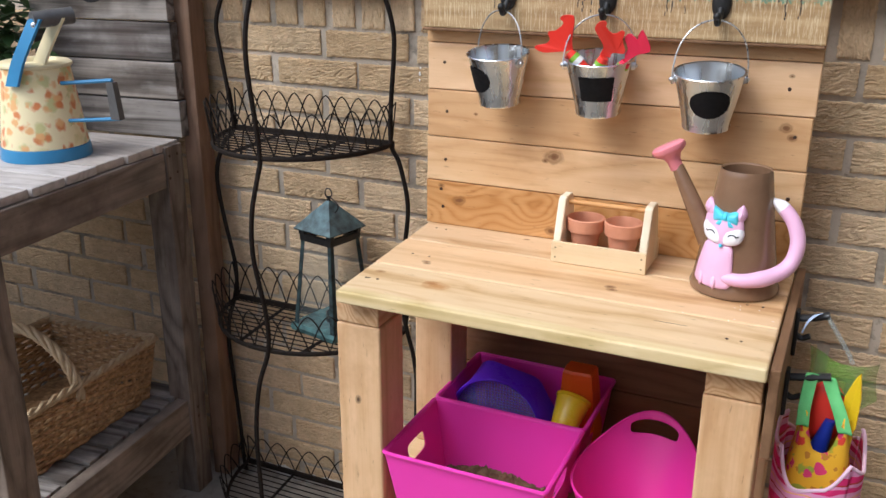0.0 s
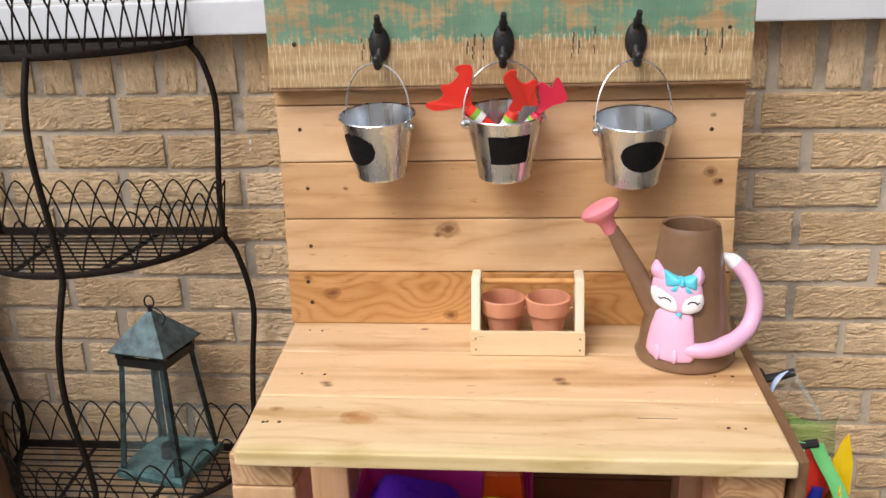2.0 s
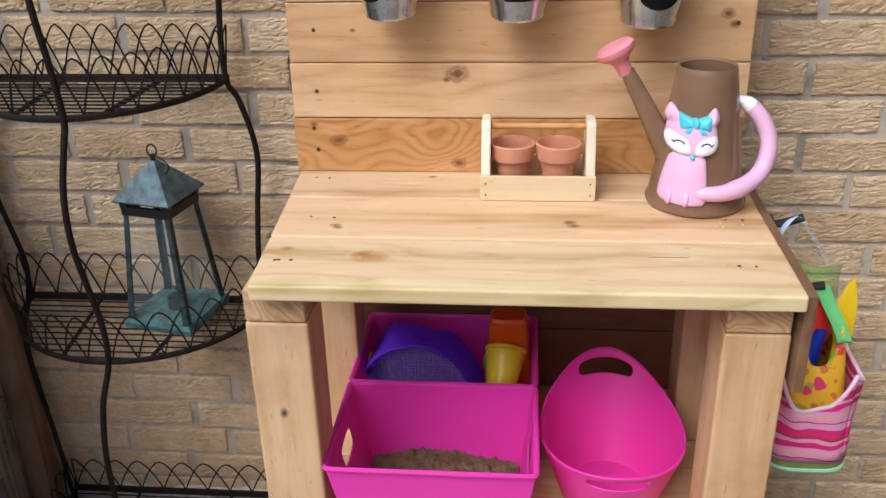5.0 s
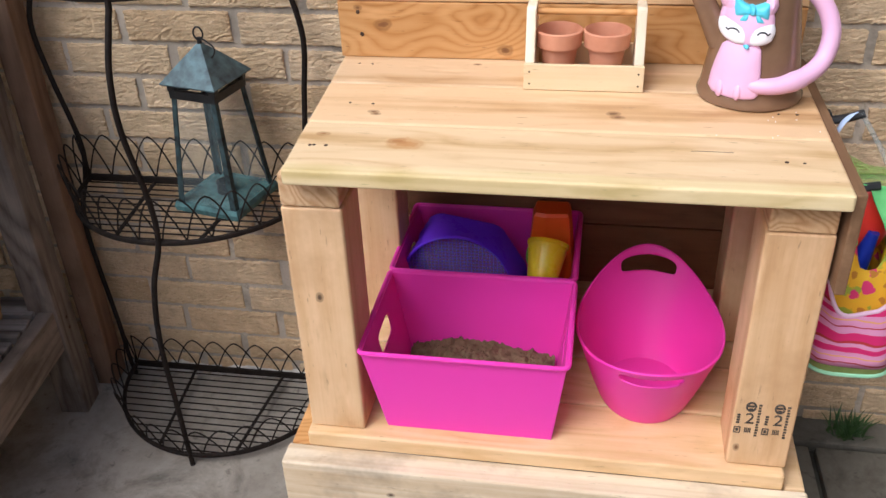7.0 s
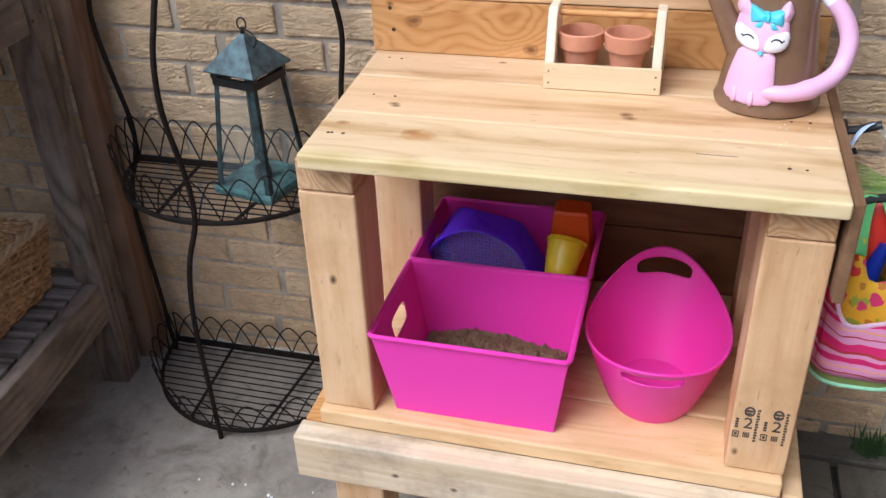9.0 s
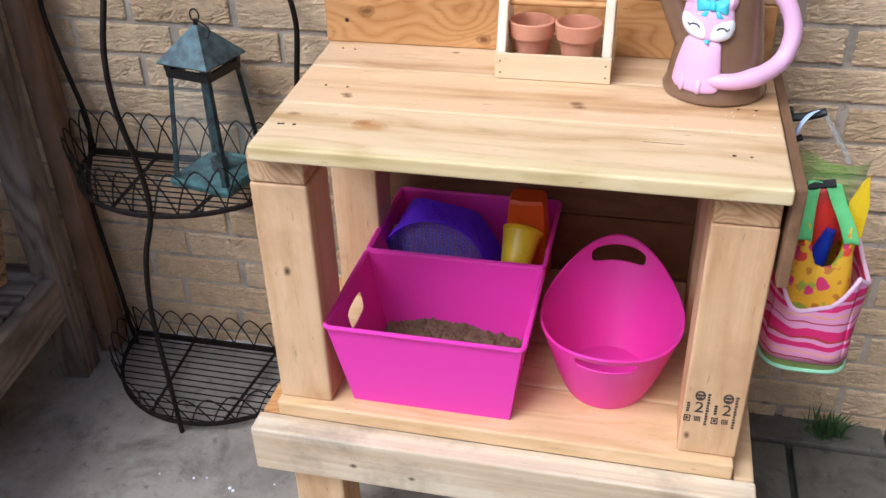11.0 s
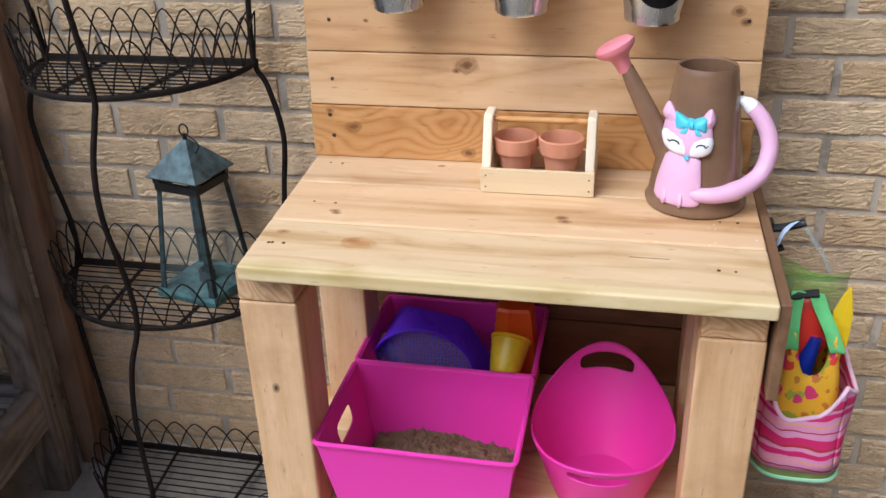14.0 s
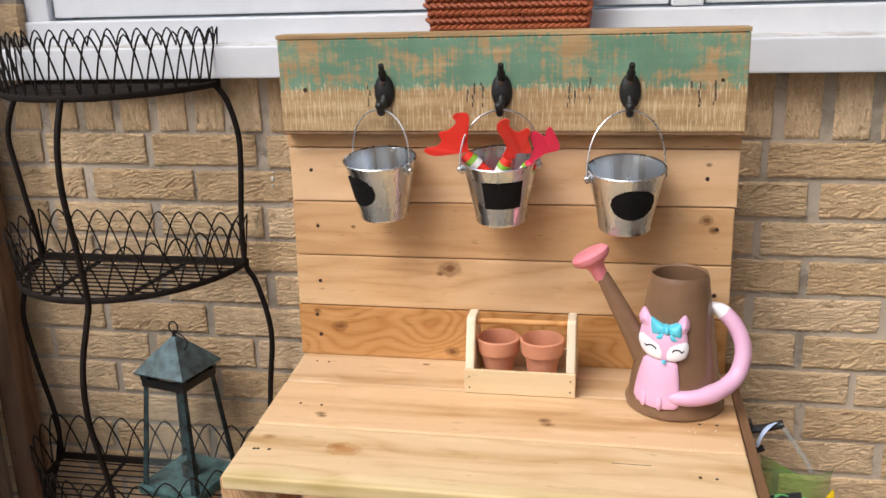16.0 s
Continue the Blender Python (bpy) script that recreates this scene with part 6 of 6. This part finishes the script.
bm = bmesh.new()
for x, y, r in ((-0.398, -0.493, 0.0032), (-0.313, -0.489, 0.0034), (-0.283, -0.483, 0.0028), (-0.217, -0.501, 0.0042), (-0.207, -0.507, 0.0038), (-0.140, -0.520, 0.0026), (-0.255, -0.545, 0.0022), (-0.12, -0.470, 0.0024)):
    n_ = 9
    merged(bm, tube([(x, y, 0.0), (x, y, 0.0022), (x, y, 0.003)], [r, r * 0.9, r * 0.4], n_))
solo("paint_flecks", bm, M_speck, (-0.16, -0.48, 0), "white paint flecks on the concrete", "paint flecks", "stuff")
bm = bmesh.new()
for k in range(9):
    x, y, r = rnd.uniform(0.60, 0.83), rnd.uniform(-0.50, -0.36), rnd.uniform(0.0007, 0.0014)
    tube([(x, y, 0.9663), (x, y, 0.9668), (x, y, 0.9672)], [r, r * 0.9, r * 0.4], 7, bm)
solo("chalk_crumbs", bm, M_speck, (0.72, -0.43, 0.966), "white crumbs scattered on the worktop", "crumbs", "stuff")
for x, z, r in ((-0.102, 1.286, 0.006), (-0.103, 1.270, 0.004), (-0.100, 1.300, 0.003)):
    part("paint_splash", blob((x, -0.0025, z), r * 0.5, 0.0022, r, 6), M_speck, wall, "white splash on the brick", True)
bm = bmesh.new()
rows = []
for i in range(61):
    x = -0.62 + 0.64 * i / 60
    h, d = 0.014 + 0.016 * noise.noise((x * 9, 1, 4)) + 0.007 * noise.noise((x * 40, 3, 1)), 0.020 + 0.014 * noise.noise((x * 11, 7, 2)) + 0.006 * noise.noise((x * 50, 2, 9))
    h, d = max(0.003, h), max(0.006, d)
    rows.append([(x, 0.006, h), (x, -d * 0.5, h * 0.75), (x, -d, -0.002), (x, 0.006, -0.002)])
fillet = loft(rows, None, True, True)
part("mortar_fillet", fillet, plain("pale_mortar_smear", (0.46, 0.43, 0.38), (0.74, 0.71, 0.65), 40, 0.95, bumps=0.8, bscale=120), wall, "pale mortar smeared along the wall foot")
for k in range(70):  # crumbling mortar and grit along the wall foot
    x = rnd.uniform(-0.75, 0.02)
    r = rnd.uniform(0.004, 0.016)
    blob((x, rnd.uniform(-0.030, 0.0), r * 0.3), r * 1.4, r * 0.7, r * 0.7, 4, bm, 1.0, lambda a, b, c: (a * (1 + 0.3 * math.sin(7 * b + c * 5)), b, c * (1 + 0.3 * math.sin(5 * a))))
solo("mortar_rubble", bm, plain("pale_crumbled_mortar", (0.34, 0.31, 0.27), (0.52, 0.49, 0.44), 50, 0.95, bumps=0.8), (-0.37, -0.01, 0), "pale crumbled mortar along the foot of the wall", "rubble", "stuff")

# ---- bricks of the wall ----
PITCH, BED, JOINT = 0.2575, 0.0790, 0.0125


def brick_mesh(length, height, seed, name):
    """A rough-faced brick: torn ledges of uneven depth across its front, ragged arrises."""
    r = random.Random(seed)
    nx, nz = int(length / 0.0054), int(height / 0.0038)
    ox, oz = r.uniform(0, 50), r.uniform(0, 50)
    verts, faces = [], []
    for j in range(nz + 1):
        for i in range(nx + 1):
            x, z = -length / 2 + length * i / nx, -height / 2 + height * j / nz
            rim = i in (0, nx) or j in (0, nz)
            ledge = (z * 82 + 1.9 * noise.noise((x * 21 + ox, z * 30, oz)) + 0.7 * noise.noise((x * 70 + ox, z * 60, oz + 9))) % 1.0
            patch = max(0.0, min(1.0, 0.55 + 1.3 * noise.noise((x * 24, z * 46 + oz, ox))))
            y = 0.0036 * patch * ledge ** 1.6 + 0.0012 * noise.noise((x * 120, z * 120, ox)) + (0.0018 if rim else 0.0)
            ragged = 0.0014 if rim else 0.0006
            verts.append((x + r.uniform(-ragged, ragged), y - 0.0012, z + r.uniform(-ragged, ragged)))
    w = nx + 1
    for j in range(nz):
        for i in range(nx):
            faces.append((j * w + i, j * w + i + 1, (j + 1) * w + i + 1, (j + 1) * w + i))
    edge = list(range(w)) + [j * w + nx for j in range(1, nz + 1)] + [nz * w + i for i in range(nx - 1, -1, -1)] + [j * w for j in range(nz - 1, 0, -1)]
    base = len(verts)
    verts += [(verts[k][0], 0.03, verts[k][2]) for k in edge]
    for k in range(len(edge)):
        k2 = (k + 1) % len(edge)
        faces.append((edge[k2], edge[k], base + k, base + k2))
    me = bpy.data.meshes.new(name)
    me.from_pydata([tuple(c * U for c in v) for v in verts], [], faces)
    me.materials.append(M_brick)
    return me


stretchers = [brick_mesh(PITCH - JOINT * 1.5, BED - JOINT, 100 + k, "brick") for k in range(10)]
soldiers = [brick_mesh(0.128, 0.0645, 200 + k, "brick") for k in range(5)]


def lay(me, x, z, turn=0):
    ob = new("brick", me)
    ob.parent = wall
    ob.matrix_local = Matrix.Translation((Vector((x, rnd.uniform(-0.0025, 0.0015), z)) - BASE[wall.name]) * U) @ pose(0, 0, 0, 0, turn + rnd.uniform(-0.4, 0.4) + 180 * rnd.randint(0, 1), 0)


Z0, FALL = 1.3805, 0.010  # the courses run slightly down along the wall


def course(x):
    return -FALL * (x - 0.35)


for row in range(18):
    z = Z0 - BED * (row + 0.5)
    joint = (0.907, 1.003, 0.903, 1.0, 0.90, 1.0, 1.11, 1.01)[row] if row < 8 else (0.905, 1.005)[row % 2] + rnd.uniform(-0.03, 0.03)
    for k in range(-11, 4):
        x = joint + (k + 0.5) * PITCH
        if -1.95 < x < 1.6:
            lay(rnd.choice(stretchers), x + rnd.uniform(-0.005, 0.005), z + course(x))
for k in range(-14, 18):
    x = -0.108 + (k + 0.5) * 0.0863
    lay(rnd.choice(soldiers), x + rnd.uniform(-0.002, 0.002), Z0 + 0.0665 + course(x), 90)
for row in range(5):
    for k in range(3):
        lay(rnd.choice(stretchers), WIN_L - 0.115 - (row % 2) * 0.06 - k * PITCH, 1.59 + BED * row + 0.04)
